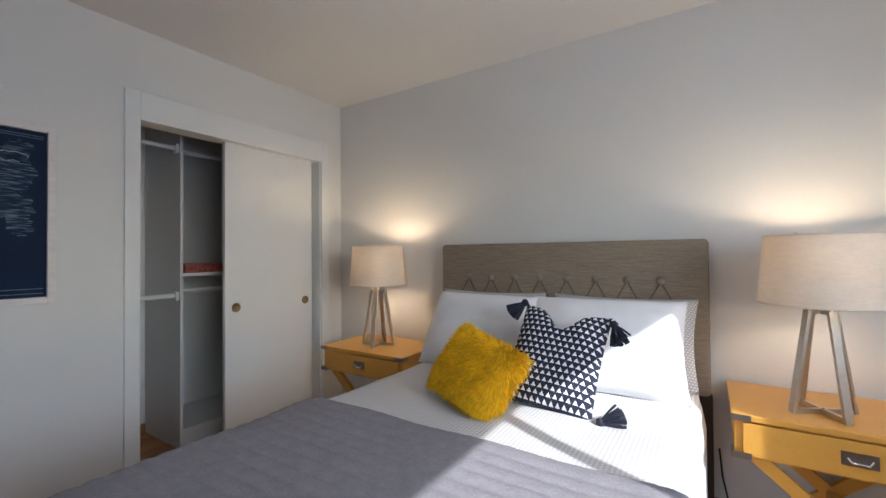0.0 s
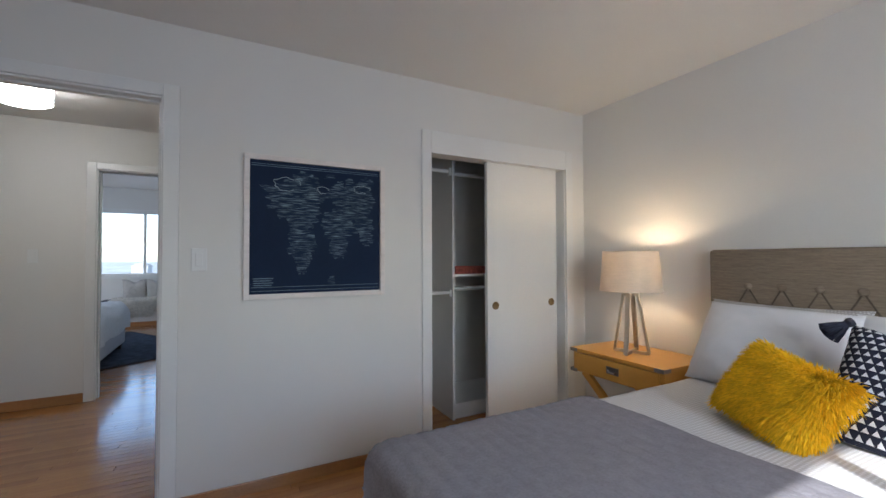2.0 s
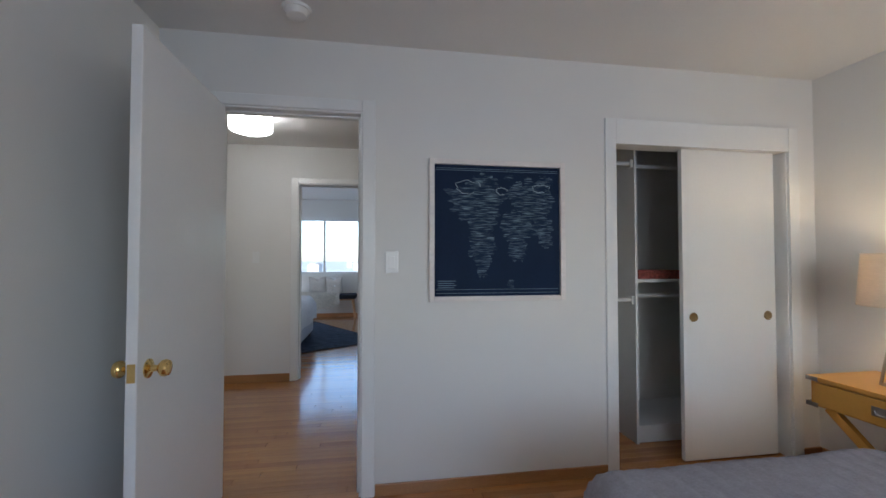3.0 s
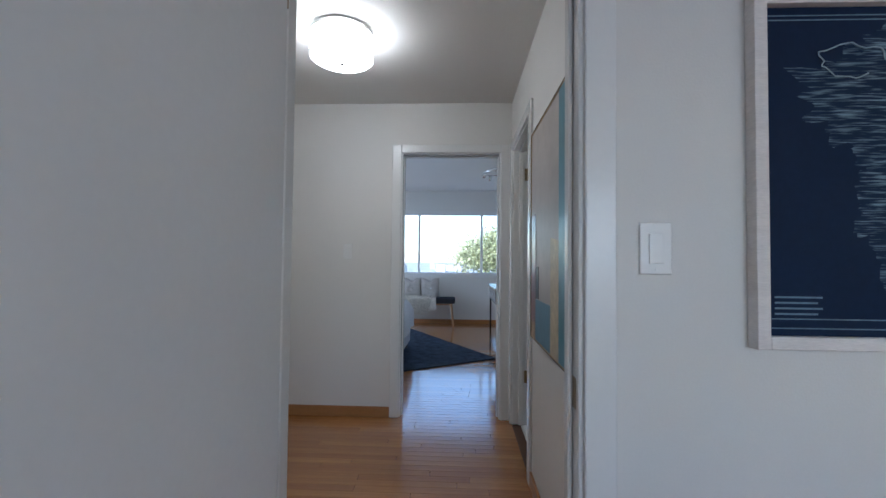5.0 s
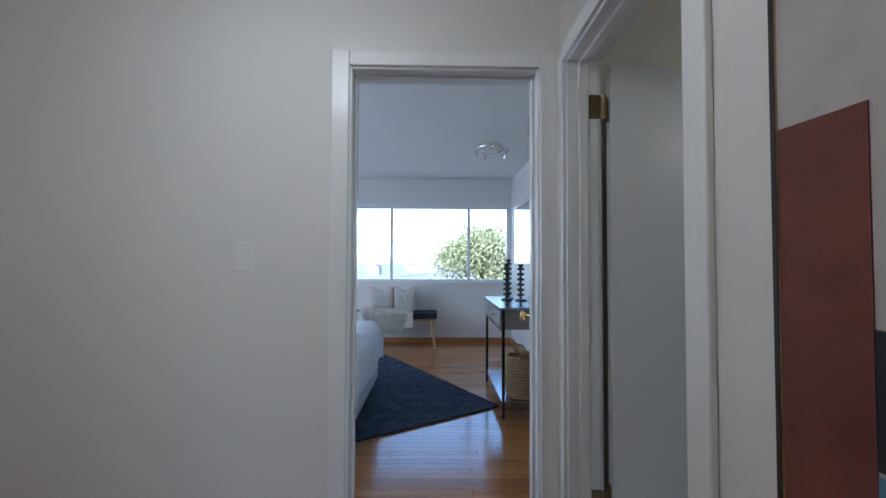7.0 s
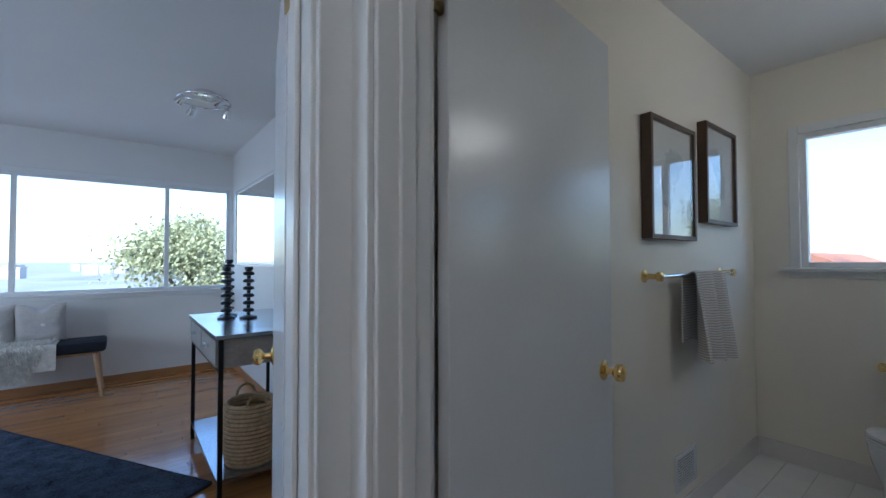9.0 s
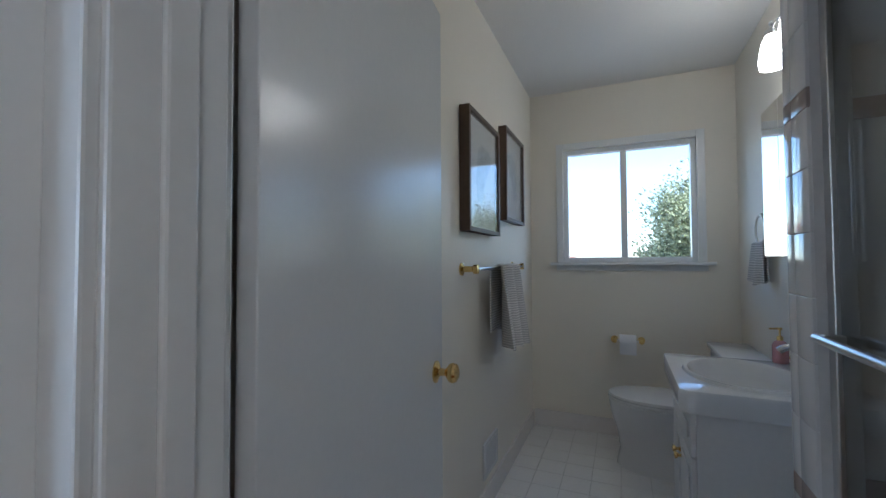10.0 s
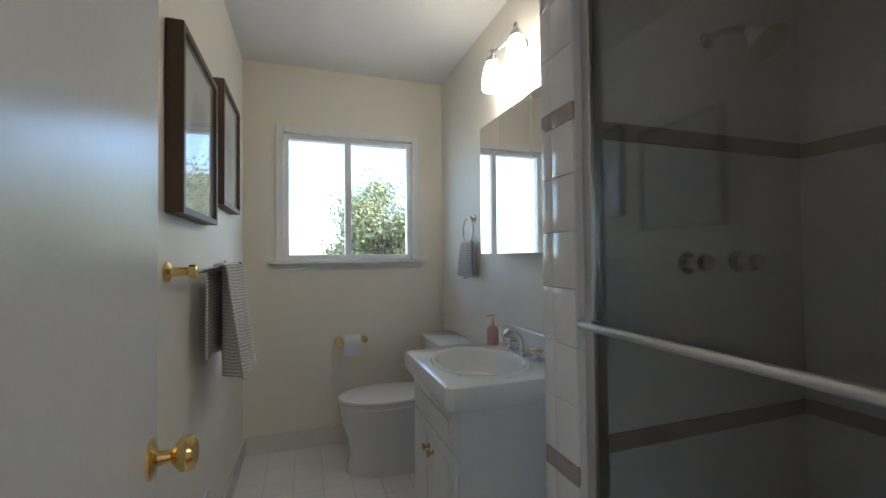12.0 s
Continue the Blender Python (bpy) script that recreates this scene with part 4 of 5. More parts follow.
def sheepskin():
    rng = random.Random(12)
    verts, faces = [], []
    for k in range(3200):
        u, v = rng.uniform(-1, 1), rng.uniform(0, 1)
        w = 0.34 * (1 - 0.25 * v) * (1 + 0.12 * noise.noise((v * 3, 2, 1)))
        if abs(u) > 0.97 - 0.2 * v * v:
            continue
        s = v * 0.62
        if s < 0.36:
            p, nrm = Vector((u * w, 0.17 - s, 0.48)), Vector((0, -0.2, 1))
        else:
            p, nrm = Vector((u * w * (1.25 - v * 0.35), -0.20, 0.48 - (s - 0.36))), Vector((0, -1, -0.3))
        d = (nrm + Vector((rng.uniform(-0.6, 0.6), rng.uniform(-0.5, 0.3), rng.uniform(-0.5, 0.2)))).normalized()
        i = len(verts)
        a = d.orthogonal().normalized() * 0.012
        b = d.cross(a)
        verts += [p + a, p - a * 0.5 + b * 0.85, p - a * 0.5 - b * 0.85, p + d * rng.uniform(0.025, 0.05) + Vector((0, 0, -0.01))]
        faces += [(i, i + 1, i + 3), (i + 1, i + 2, i + 3), (i + 2, i, i + 3)]
    me = bpy.data.meshes.new("sheepskin")
    me.from_pydata(verts, [], faces)
    me.materials.append(SHEEP)
    ob = tagged(new("sheepskin_throw", me), "shaggy cream sheepskin draped over the bench", "throw")
    ob.matrix_basis = pose(-1.24, 6.6, 0) @ Matrix.Diagonal((1.2, 1.0, 1.1, 1))
    bk = boxes((-0.33, 0.33, -0.19, 0.17, 0.4762, 0.484), (-0.33, 0.33, -0.206, -0.1905, 0.28, 0.484), bevel=0.003)
    part("hide", bk, SHEEP, ob)


sheepskin()
PALELINEN = mat("pale_grey_linen", (0.56, 0.52, 0.48), 0.9, vary=0.12, scale=8, bump=0.4, bump_scale=70, spec=0.15)
for x, seed, turn, label in ((-1.31, 21, 92, "pale grey linen cushion with a dented top"), (-0.975, 22, 84, "greige linen cushion with a small pale button")):
    c = tagged(part("cushion", pillow_mesh(0.36, 0.36, 0.13, seed=seed, dent=0.05), PALELINEN, smooth=True), label, "cushion", "cushions on the bench")
    c.matrix_basis = upright(x, 6.68, 0.70, turn, 0) @ pose(0, 0, 0, 10)
    if seed == 22:
        part("button", lathe([(0.0, 0.012), (0.014, 0.008), (0.018, 0.0)], 14, Matrix.Translation((0.03, 0, 0.068))), WHITECOTTON, c)


def console():
    ob = thing("console_table", "slim black metal console with a steel top and drawers", "console table", pose(0.0, 4.37, 0) @ Matrix.Diagonal((1.4, 1.16, 1.07, 1)))
    IRON = mat("black_iron", (0.018, 0.017, 0.016), 0.4, 0.6)
    TOPM = mat("galvanised_top", (0.42, 0.44, 0.47), 0.22, 0.9, vary=0.2, scale=10)
    GREYWOOD = mat("grey_wood_drawer", (0.30, 0.27, 0.24), 0.6, vary=0.25, scale=8, stretch=(1, 5, 1))
    for y in (-0.44, 0.44):
        for x in (0.008, 0.37):
            part("leg", boxes((x - 0.008, x + 0.008, y - 0.008, y + 0.008, 0, 0.80)), IRON, ob)
    part("tabletop", boxes((-0.012, 0.39, -0.46, 0.46, 0.80, 0.822), bevel=0.002), TOPM, ob, "galvanised steel top")
    part("body", boxes((0.002, 0.378, -0.43, 0.43, 0.655, 0.799)), GREYWOOD, ob)
    for y in (-0.215, 0.215):
        d = part("drawer", boxes((-0.008, 0.0015, y - 0.205, y + 0.205, 0.665, 0.79), bevel=0.001), GREYWOOD, ob)
        part("handle", boxes((-0.022, -0.0085, y - 0.05, y + 0.05, 0.735, 0.75), bevel=0.002), CHROME, d, "pale metal cup handle")
    part("rail", boxes((0.0, 0.012, -0.43, 0.43, 0.64, 0.6545), (0.366, 0.378, -0.43, 0.43, 0.64, 0.6545)), IRON, ob)
    part("lower_shelf", boxes((0.0, 0.38, -0.43, 0.43, 0.105, 0.12)), TOPM, ob)


console()


def candle_stack(m, h, label):
    """A turned stack of discs on a round foot."""
    ob = thing("candle_holder", label, "candle holder", m, "candle holders on the console")
    BLACK = mat("black_turned", (0.015, 0.018, 0.022), 0.3) if "black_turned" not in bpy.data.materials else bpy.data.materials["black_turned"]
    part("foot", lathe([(0.055, 0.0), (0.055, 0.012), (0.02, 0.022)], 20), BLACK, ob, smooth=True)
    z = 0.022
    while z < h:
        part("disc", lathe([(0.012, z), (0.012, z + 0.02), (0.034, z + 0.024), (0.036, z + 0.034), (0.030, z + 0.044), (0.012, z + 0.048)], 20), BLACK, ob, smooth=True)
        z += 0.0485
    part("cup", lathe([(0.014, z), (0.026, z + 0.012), (0.026, z + 0.03)], 20), BLACK, ob, smooth=True)


candle_stack(pose(0.15, 4.50, 0.880), 0.27, "black turned candle holder of stacked discs")
candle_stack(pose(0.19, 4.64, 0.880), 0.33, "tall black turned candle holder of stacked discs")
candle_stack(pose(0.27, 4.43, 0.880), 0.27, "short black turned candle holder of stacked discs")


def basket():
    WICKER = mat("seagrass", (0.36, 0.25, 0.13), 0.8, vary=0.35, scale=30, bump=0.6, bump_scale=50)
    ob = thing("basket", "round woven seagrass basket with handles", "basket", pose(0.20, 4.03, 0.1290))
    n = 15
    for k in range(n):
        z = 0.012 + k * 0.0225
        r = 0.125 + 0.018 * math.sin(math.pi * k / n)
        part("coil", tube([(r * math.cos(a * math.pi / 14), r * math.sin(a * math.pi / 14), z) for a in range(29)], 0.0125, 6), WICKER, ob, smooth=True)
    part("floor_disc", lathe([(0.0, 0.002), (0.125, 0.002), (0.125, 0.012)], 24), WICKER, ob)
    for s in (-1, 1):
        part("handle", tube([(0.05 * math.cos(a), s * 0.13, 0.335 + 0.06 * math.sin(a)) for a in [math.pi * q / 8 for q in range(9)]], 0.007, 6), WICKER, ob, smooth=True)


basket()
MIRROR = mat("mirror_silver", (0.9, 0.9, 0.9), 0.01, 1.0, vary=0.0)
wm = thing("wall_mirror", "wide mirror in a thin white frame over the console", "mirror", pose(0.6545, 5.92, 1.63))
part("mirror_glass", boxes((-0.014, -0.006, -0.76, 0.76, -0.40, 0.40)), MIRROR, wm)
part("frame", boxes((-0.022, 0, -0.79, -0.7602, -0.43, 0.43), (-0.022, 0, 0.7602, 0.79, -0.43, 0.43), (-0.022, 0, -0.76, 0.76, 0.4002, 0.43), (-0.022, 0, -0.76, 0.76, -0.43, -0.4002)), TRIM, wm)
wd = thing("woven_wall_disc", "large round dark woven wall basket", "wall basket", pose(-2.68, 6.9595, 1.63, 90) @ Matrix.Diagonal((1.15, 1.15, 1.15, 1)))
WOV = mat("dark_woven", (0.14, 0.115, 0.08), 0.85, vary=0.35, scale=20, bump=0.7, bump_scale=60)
for k in range(12):
    r = 0.02 + k * 0.0235
    part("coil", tube([(r * math.cos(a * math.pi / 20), r * math.sin(a * math.pi / 20), 0.014 + 0.03 * (k / 12) ** 2) for a in range(41)], 0.0125, 6), WOV, wd, smooth=True)
sl = thing("ceiling_spotlight", "chrome ring ceiling light with four small spots", "ceiling light", pose(0.08, 5.0, 2.5395) @ Matrix.Diagonal((1.25, 1.25, 1.1, 1)))
part("canopy", lathe([(0.06, 0), (0.06, -0.02), (0.02, -0.028)], 24), CHROME, sl, smooth=True)
part("ring", tube([(0.14 * math.cos(k * math.pi / 20), 0.14 * math.sin(k * math.pi / 20), -0.06) for k in range(41)], 0.007, 8), CHROME, sl, smooth=True)
part("stem", boxes((-0.14, 0.14, -0.006, 0.006, -0.064, -0.056), (-0.006, 0.006, -0.006, 0.006, -0.056, -0.02)), CHROME, sl)
for k in range(4):
    a = k * math.pi / 2 + 0.4
    c = Vector((0.14 * math.cos(a), 0.14 * math.sin(a), -0.10))
    hd = part("spot", lathe([(0.012, 0.03), (0.02, 0.02), (0.026, -0.03)], 16, Matrix.Translation(c) @ pose(0, 0, 0, 35, 20 * k, 0)), CHROME, sl, smooth=True)
    part("spot_arm", tube([c + Vector((0, 0, 0.04)), c + Vector((0, 0, 0.02))], 0.005, 6), CHROME, hd)
    part("spot_lens", lathe([(0.0, -0.0305), (0.024, -0.0305)], 16, Matrix.Translation(c) @ pose(0, 0, 0, 35, 20 * k, 0)), glowing("spot_lens", (1, 0.9, 0.75), 1.5), hd)

# ---- bathroom ----
PORCELAIN = mat("white_porcelain", (0.78, 0.77, 0.75), 0.08, vary=0.01, coat=0.3)
CABINET = mat("white_cabinet_paint", (0.76, 0.75, 0.73), 0.35, vary=0.03)


def vanity():
    ob = thing("vanity", "white bathroom vanity with a drawer, door and brass knobs", "vanity", pose(1.36, 1.0155, 0))
    part("carcass", boxes((0, 0.54, 0, 0.468, 0.09, 0.715), bevel=0.002), CABINET, ob)
    part("plinth", boxes((0.01, 0.53, 0, 0.42, 0, 0.0895)), CABINET, ob)

    def front(name, x0, x1, z0, z1):
        p = part(name, boxes((x0, x1, 0.4685, 0.484, z0, z1), bevel=0.002), CABINET, ob)
        part("raised_panel", boxes((x0 + 0.045, x1 - 0.045, 0.4843, 0.490, z0 + 0.045, z1 - 0.045), bevel=0.004), CABINET, p)
        return p
    dr = front("drawer", 0.01, 0.53, 0.565, 0.71)
    for x0, x1, kx in ((0.01, 0.268, 0.24), (0.272, 0.53, 0.30)):
        d = front("door", x0, x1, 0.10, 0.557)
        part("knob", lathe([(0.013, 0.0), (0.006, 0.004), (0.006, 0.014), (0.014, 0.02), (0.013, 0.027), (0.0, 0.031)], 18, Matrix.Translation((kx, 0.4845, 0.47)) @ pose(0, 0, 0, -90)), BRASS, d, "brass knob", True)
    return ob


vanity()


def basin_top():
    """A cast top with a thick rolled edge and an oval bowl."""
    bm = bmesh.new()
    x0, x1, y0, y1, z0, z1 = 1.325, 1.925, 1.0165, 1.537, 0.722, 0.80
    cx, cy, rx, ry = 1.61, 1.30, 0.225, 0.175
    n = 64
    dirs = [(math.cos(2 * math.pi * (k + 0.5) / n), math.sin(2 * math.pi * (k + 0.5) / n)) for k in range(n)]

    def edge(inset, z):
        ring = []
        for c, s in dirs:
            tx = ((x1 - inset if c > 0 else x0 + inset) - cx) / c
            ty = ((y1 - inset if s > 0 else y0 + inset) - cy) / s
            t = min(tx, ty)
            ring.append(bm.verts.new((cx + c * t, cy + s * t, z)))
        return ring

    def oval(k, z):
        return [bm.verts.new((cx + rx * k * c, cy + ry * k * s, z)) for c, s in dirs]
    rings = [edge(0.004, z0), edge(0.0, z0 + 0.012), edge(0.0, z1 - 0.016), edge(0.005, z1 - 0.004), edge(0.016, z1), oval(1.10, z1 + 0.001), oval(1.07, z1 + 0.010), oval(1.0, z1 + 0.010), oval(0.95, z1 - 0.004), oval(0.86, z1 - 0.05), oval(0.66, z1 - 0.10), oval(0.35, z1 - 0.125), oval(0.08, z1 - 0.13)]
    for a, b in zip(rings, rings[1:]):
        for k in range(n):
            bm.faces.new((a[k], a[(k + 1) % n], b[(k + 1) % n], b[k]))
    bm.faces.new(rings[-1])
    ob = tagged(part("washbasin_top", bm, PORCELAIN, smooth=True), "glossy white vanity top with an oval basin", "washbasin")
    part("backsplash", boxes((x0, x1, 1.0165, 1.036, 0.8005, 0.90), bevel=0.006), PORCELAIN, ob)
    part("drain", lathe([(0.0, 0.002), (0.018, 0.002), (0.02, 0.0)], 20, Matrix.Translation((cx, cy, z1 - 0.1295))), CHROME, ob)
    return ob


basin_top()


def faucet():
    ob = thing("faucet", "chrome widespread faucet with two round handles", "faucet", pose(1.64, 1.085, 0.8005))
    pts = [(0, 0, 0)] + [(0, 0.055 - 0.055 * math.cos(a), 0.05 + 0.06 * math.sin(a)) for a in [math.pi * 0.75 * q / 8 for q in range(9)]]
    part("spout", tube(pts, 0.013, 14), CHROME, ob, smooth=True)
    part("spout_base", lathe([(0.026, 0), (0.026, 0.006), (0.016, 0.018)], 20), CHROME, ob, smooth=True)
    for x in (-0.11, 0.11):
        h = part("handle", lathe([(0.026, 0), (0.026, 0.006), (0.014, 0.014), (0.014, 0.03), (0.027, 0.036), (0.03, 0.048), (0.026, 0.058), (0.0, 0.061)], 20, Matrix.Translation((x, 0, 0))), CHROME, ob, smooth=True)
        part("handle_ring", lathe([(0.0305, 0.044), (0.0308, 0.048), (0.0305, 0.052)], 20, Matrix.Translation((x, 0, 0))), BRASS, h, "brass ring")


faucet()
sp = thing("soap_bottle", "small clear bottle of pink soap with a gold pump", "soap bottle", pose(1.885, 1.105, 0.8005))
part("bottle", lathe([(0.0, 0.0), (0.026, 0.0), (0.028, 0.008), (0.028, 0.07), (0.022, 0.085), (0.011, 0.092)], 20), mat("pink_soap", (0.52, 0.26, 0.27), 0.15, vary=0.05), sp, smooth=True)
pump = part("pump", lathe([(0.011, 0.0925), (0.011, 0.108), (0.004, 0.112), (0.004, 0.135), (0.009, 0.137), (0.009, 0.145)], 14), BRASS, sp, "gold pump", True)
part("nozzle", bar((0, 0, 0.141), (0, 0.035, 0.139), 0.007, 0.007), BRASS, pump)


def medicine_cabinet():
    ob = thing("mirror_cabinet", "three-panel frameless mirror cabinet over the vanity", "mirror cabinet", pose(1.345, 1.0155, 1.24))
    part("body", boxes((0.004, 0.606, 0, 0.106, 0.004, 0.626)), CABINET, ob)
    for a, b in ((0.0, 0.116), (0.1175, 0.405), (0.4065, 0.61)):
        part("mirror_door", boxes((a, b, 0.1065, 0.115, 0, 0.63), bevel=0.002), MIRROR, ob)


medicine_cabinet()


def vanity_light():
    ob = thing("vanity_light", "chrome wall light with lit white glass shades", "wall light", pose(1.715, 1.0155, 2.175))
    part("backplate", lathe([(0.0, 0.018), (0.05, 0.016), (0.058, 0.006), (0.058, 0.0)], 28, pose(0, 0, 0, -90)), CHROME, ob, smooth=True)
    part("arm", tube([(-0.12, 0.10, 0.03), (0.0, 0.085, 0.02), (0.12, 0.10, 0.03)], 0.007, 10), CHROME, ob, smooth=True)
    part("stem", tube([(0, 0.0, 0), (0, 0.085, 0.02)], 0.009, 10), CHROME, ob, smooth=True)
    LIT = glowing("lit_shade", (1.0, 0.9, 0.74), 5.0)
    for x in (-0.12, 0.12):
        s = part("shade", lathe([(0.046, -0.150), (0.050, -0.125), (0.047, -0.09), (0.037, -0.042), (0.026, -0.018), (0.0, -0.014)], 28, Matrix.Translation((x, 0.10, 0.0))), LIT, ob, "glowing white glass shade", True)
        part("fitter", lathe([(0.028, -0.016), (0.028, 0.004), (0.012, 0.014), (0.008, 0.03), (0.013, 0.036), (0.008, 0.046), (0.0, 0.05)], 18, Matrix.Translation((x, 0.10, 0.0))), CHROME, s, "chrome finial fitter", True)


vanity_light()


def toilet():
    ob = thing("toilet", "white porcelain toilet with a closed lid", "toilet", pose(2.50, 1.02, 0) @ Matrix.Diagonal((1.0, 1.08, 1.0, 1)))

    def ovals(rows, n=36):
        bm = bmesh.new()
        rings = []
        for cy, rx, ry, z in rows:
            rings.append([bm.verts.new((rx * math.cos(2 * math.pi * k / n), cy + ry * math.sin(2 * math.pi * k / n), z)) for k in range(n)])
        for a, b in zip(rings, rings[1:]):
            for k in range(n):
                bm.faces.new((a[k], a[(k + 1) % n], b[(k + 1) % n], b[k]))
        bm.faces.new(rings[0][::-1])
        bm.faces.new(rings[-1])
        return bm
    part("bowl", ovals([(0.42, 0.140, 0.255, 0.0), (0.42, 0.138, 0.252, 0.03), (0.42, 0.130, 0.238, 0.10), (0.43, 0.138, 0.242, 0.20), (0.445, 0.165, 0.255, 0.29), (0.45, 0.178, 0.262, 0.36), (0.45, 0.182, 0.265, 0.385), (0.45, 0.176, 0.26, 0.392)]), PORCELAIN, ob, smooth=True)
    part("seat", ovals([(0.45, 0.180, 0.263, 0.3935), (0.45, 0.184, 0.268, 0.40), (0.45, 0.182, 0.266, 0.409)]), PORCELAIN, ob, smooth=True)
    part("lid", ovals([(0.45, 0.180, 0.262, 0.4115), (0.45, 0.184, 0.267, 0.416), (0.45, 0.180, 0.262, 0.428), (0.45, 0.15, 0.22, 0.434)]), PORCELAIN, ob, smooth=True)
    tk = part("tank", boxes((-0.21, 0.21, 0.0, 0.185, 0.38, 0.695), bevel=0.02), PORCELAIN, ob, smooth=True)
    part("tank_lid", boxes((-0.22, 0.22, 0.0, 0.2, 0.6955, 0.728), bevel=0.008), PORCELAIN, ob, smooth=True)
    part("flush_lever", tube([(-0.16, 0.186, 0.64), (-0.16, 0.2, 0.64), (-0.10, 0.205, 0.632)], 0.006, 8), CHROME, tk, smooth=True)


toilet()
rh = thing("toilet_roll_holder", "brass holder with a white paper roll", "toilet roll holder", pose(2.8995, 1.675, 0.675))
for y in (-0.085, 0.085):
    p = part("post", lathe([(0.024, 0.0), (0.024, 0.006), (0.011, 0.012), (0.011, 0.045), (0.017, 0.05), (0.017, 0.066), (0.0, 0.07)], 18, Matrix.Translation((0, y, 0)) @ pose(0, 0, 0, 0, -90)), BRASS, rh, smooth=True)
part("spindle", tube([(-0.055, -0.085, 0), (-0.055, 0.085, 0)], 0.009, 10), CHROME, rh, smooth=True)
pr = tagged(part("paper_roll", lathe([(0.011, -0.052), (0.055, -0.052), (0.055, 0.052), (0.011, 0.052)], 32, pose(0, 0, 0, 90)), WHITECOTTON, rh), "white paper roll")
pr.location = (-0.06, 0, -0.012)
part("loose_sheet", boxes((-0.0562, -0.0552, -0.052, 0.052, -0.07, -0.0)), WHITECOTTON, pr)


def bath_picture(m, w, h, seed, label):
    ob = thing("framed_print", label, "picture", m, "pictures on the bathroom wall")
    WALNUT = bpy.data.materials.get("dark_walnut") or mat("dark_walnut", (0.10, 0.06, 0.035), 0.45, vary=0.2, scale=8)
    f = 0.02
    part("frame", boxes((-w, -w + f, -0.047, 0, -h, h), (w - f, w, -0.047, 0, -h, h), (-w + f, w - f, -0.0468, 0, -h, -h + f), (-w + f, w - f, -0.0468, 0, h - f, h), bevel=0.001), WALNUT, ob, "dark walnut box frame")
    mt = part("print", boxes((-w + f, w - f, -0.026, -0.004, -h + f, h - f)), mat("pale_print", (0.66, 0.68, 0.68), 0.7, vary=0.05), ob)
    bm = join(*[blob(0.04 * math.sin(seed + k), (0.09 - 0.055 * k) * h / 0.25, 0.10 * (1 - 0.16 * k) * w / 0.24, 0.05, seed + k) for k in range(4)])
    for k, v in enumerate(bm.verts):
        v.co.y = -0.0268 - 0.0003 * (k // 46)
    part("printed_figure", bm, bpy.data.materials.get("grey_wash") or mat("grey_wash", (0.46, 0.50, 0.53), 0.8, vary=0.25, scale=18), mt)
    part("glazing", boxes((-w + f, w - f, -0.041, -0.039, -h + f, h - f)), PICGLASS, ob).visible_shadow = False
    return ob


PICGLASS = glass("picture_glass", (0.98, 0.98, 0.98), 0.06)
bath_picture(pose(1.62, 2.3375, 1.633), 0.236, 0.273, 2.0, "pale grey print in a dark walnut box frame")
bath_picture(pose(2.225, 2.3375, 1.729), 0.226, 0.269, 5.0, "smaller pale grey print in a dark walnut box frame")
STRIPE = mat("striped_towel", (0.62, 0.59, 0.55), 0.95, bump=0.6, bump_scale=90, spec=0.1)
sn = STRIPE.node_tree
wv = sn.nodes.new("ShaderNodeTexWave")
wv.bands_direction = "Z"
wv.inputs["Scale"].default_value, wv.inputs["Distortion"].default_value, wv.inputs["Detail"].default_value = 26, 2.5, 0
tcn = sn.nodes.new("ShaderNodeTexCoord")
sn.links.new(tcn.outputs["Object"], wv.inputs["Vector"])
mxn = sn.nodes.new("ShaderNodeMix")
mxn.data_type = "RGBA"
mxn.inputs[6].default_value, mxn.inputs[7].default_value = (0.42, 0.40, 0.38, 1), (0.74, 0.71, 0.67, 1)
sn.links.new(wv.outputs["Fac"], mxn.inputs["Factor"])
sn.links.new(mxn.outputs[2], sn.nodes["Principled BSDF"].inputs["Base Color"])


def hanging_towel(w, front, back, r, folds, depth, seed, flare=0.0):
    """Cloth hung over a bar along x: front towards -y, gathered in folds."""
    bm = bmesh.new()
    n, mseg = 40, 40
    total = front + back + math.pi * r
    g = []
    for i in range(n + 1):
        u = i / n
        row = []
        for j in range(mseg + 1):
            s = total * j / mseg
            if s < front:
                y, z, down = -r, -(front - s), (front - s) / front
            elif s < front + math.pi * r:
                a = (s - front) / r
                y, z, down = -r * math.cos(a), r * math.sin(a), 0.0
            else:
                y, z, down = r, -(s - front - math.pi * r), (s - front - math.pi * r) / back
            k = 0.35 + 0.65 * down
            y -= depth * k * (0.5 + 0.5 * math.sin(folds * 2 * math.pi * u + seed)) if y < r * 0.9 else 0
            x = (u - 0.5) * w * (1 + flare * down) + 0.008 * noise.noise((u * 3, s * 5, seed))
            row.append(bm.verts.new((x, y, z + 0.012 * math.sin(5 * u + seed) * down)))
        g.append(row)
    for i in range(n):
        for j in range(mseg):
            bm.faces.new((g[i][j], g[i + 1][j], g[i + 1][j + 1], g[i][j + 1]))
    bmesh.ops.recalc_face_normals(bm, faces=bm.faces)
    bmesh.ops.solidify(bm, geom=bm.faces[:], thickness=0.006)
    return bm


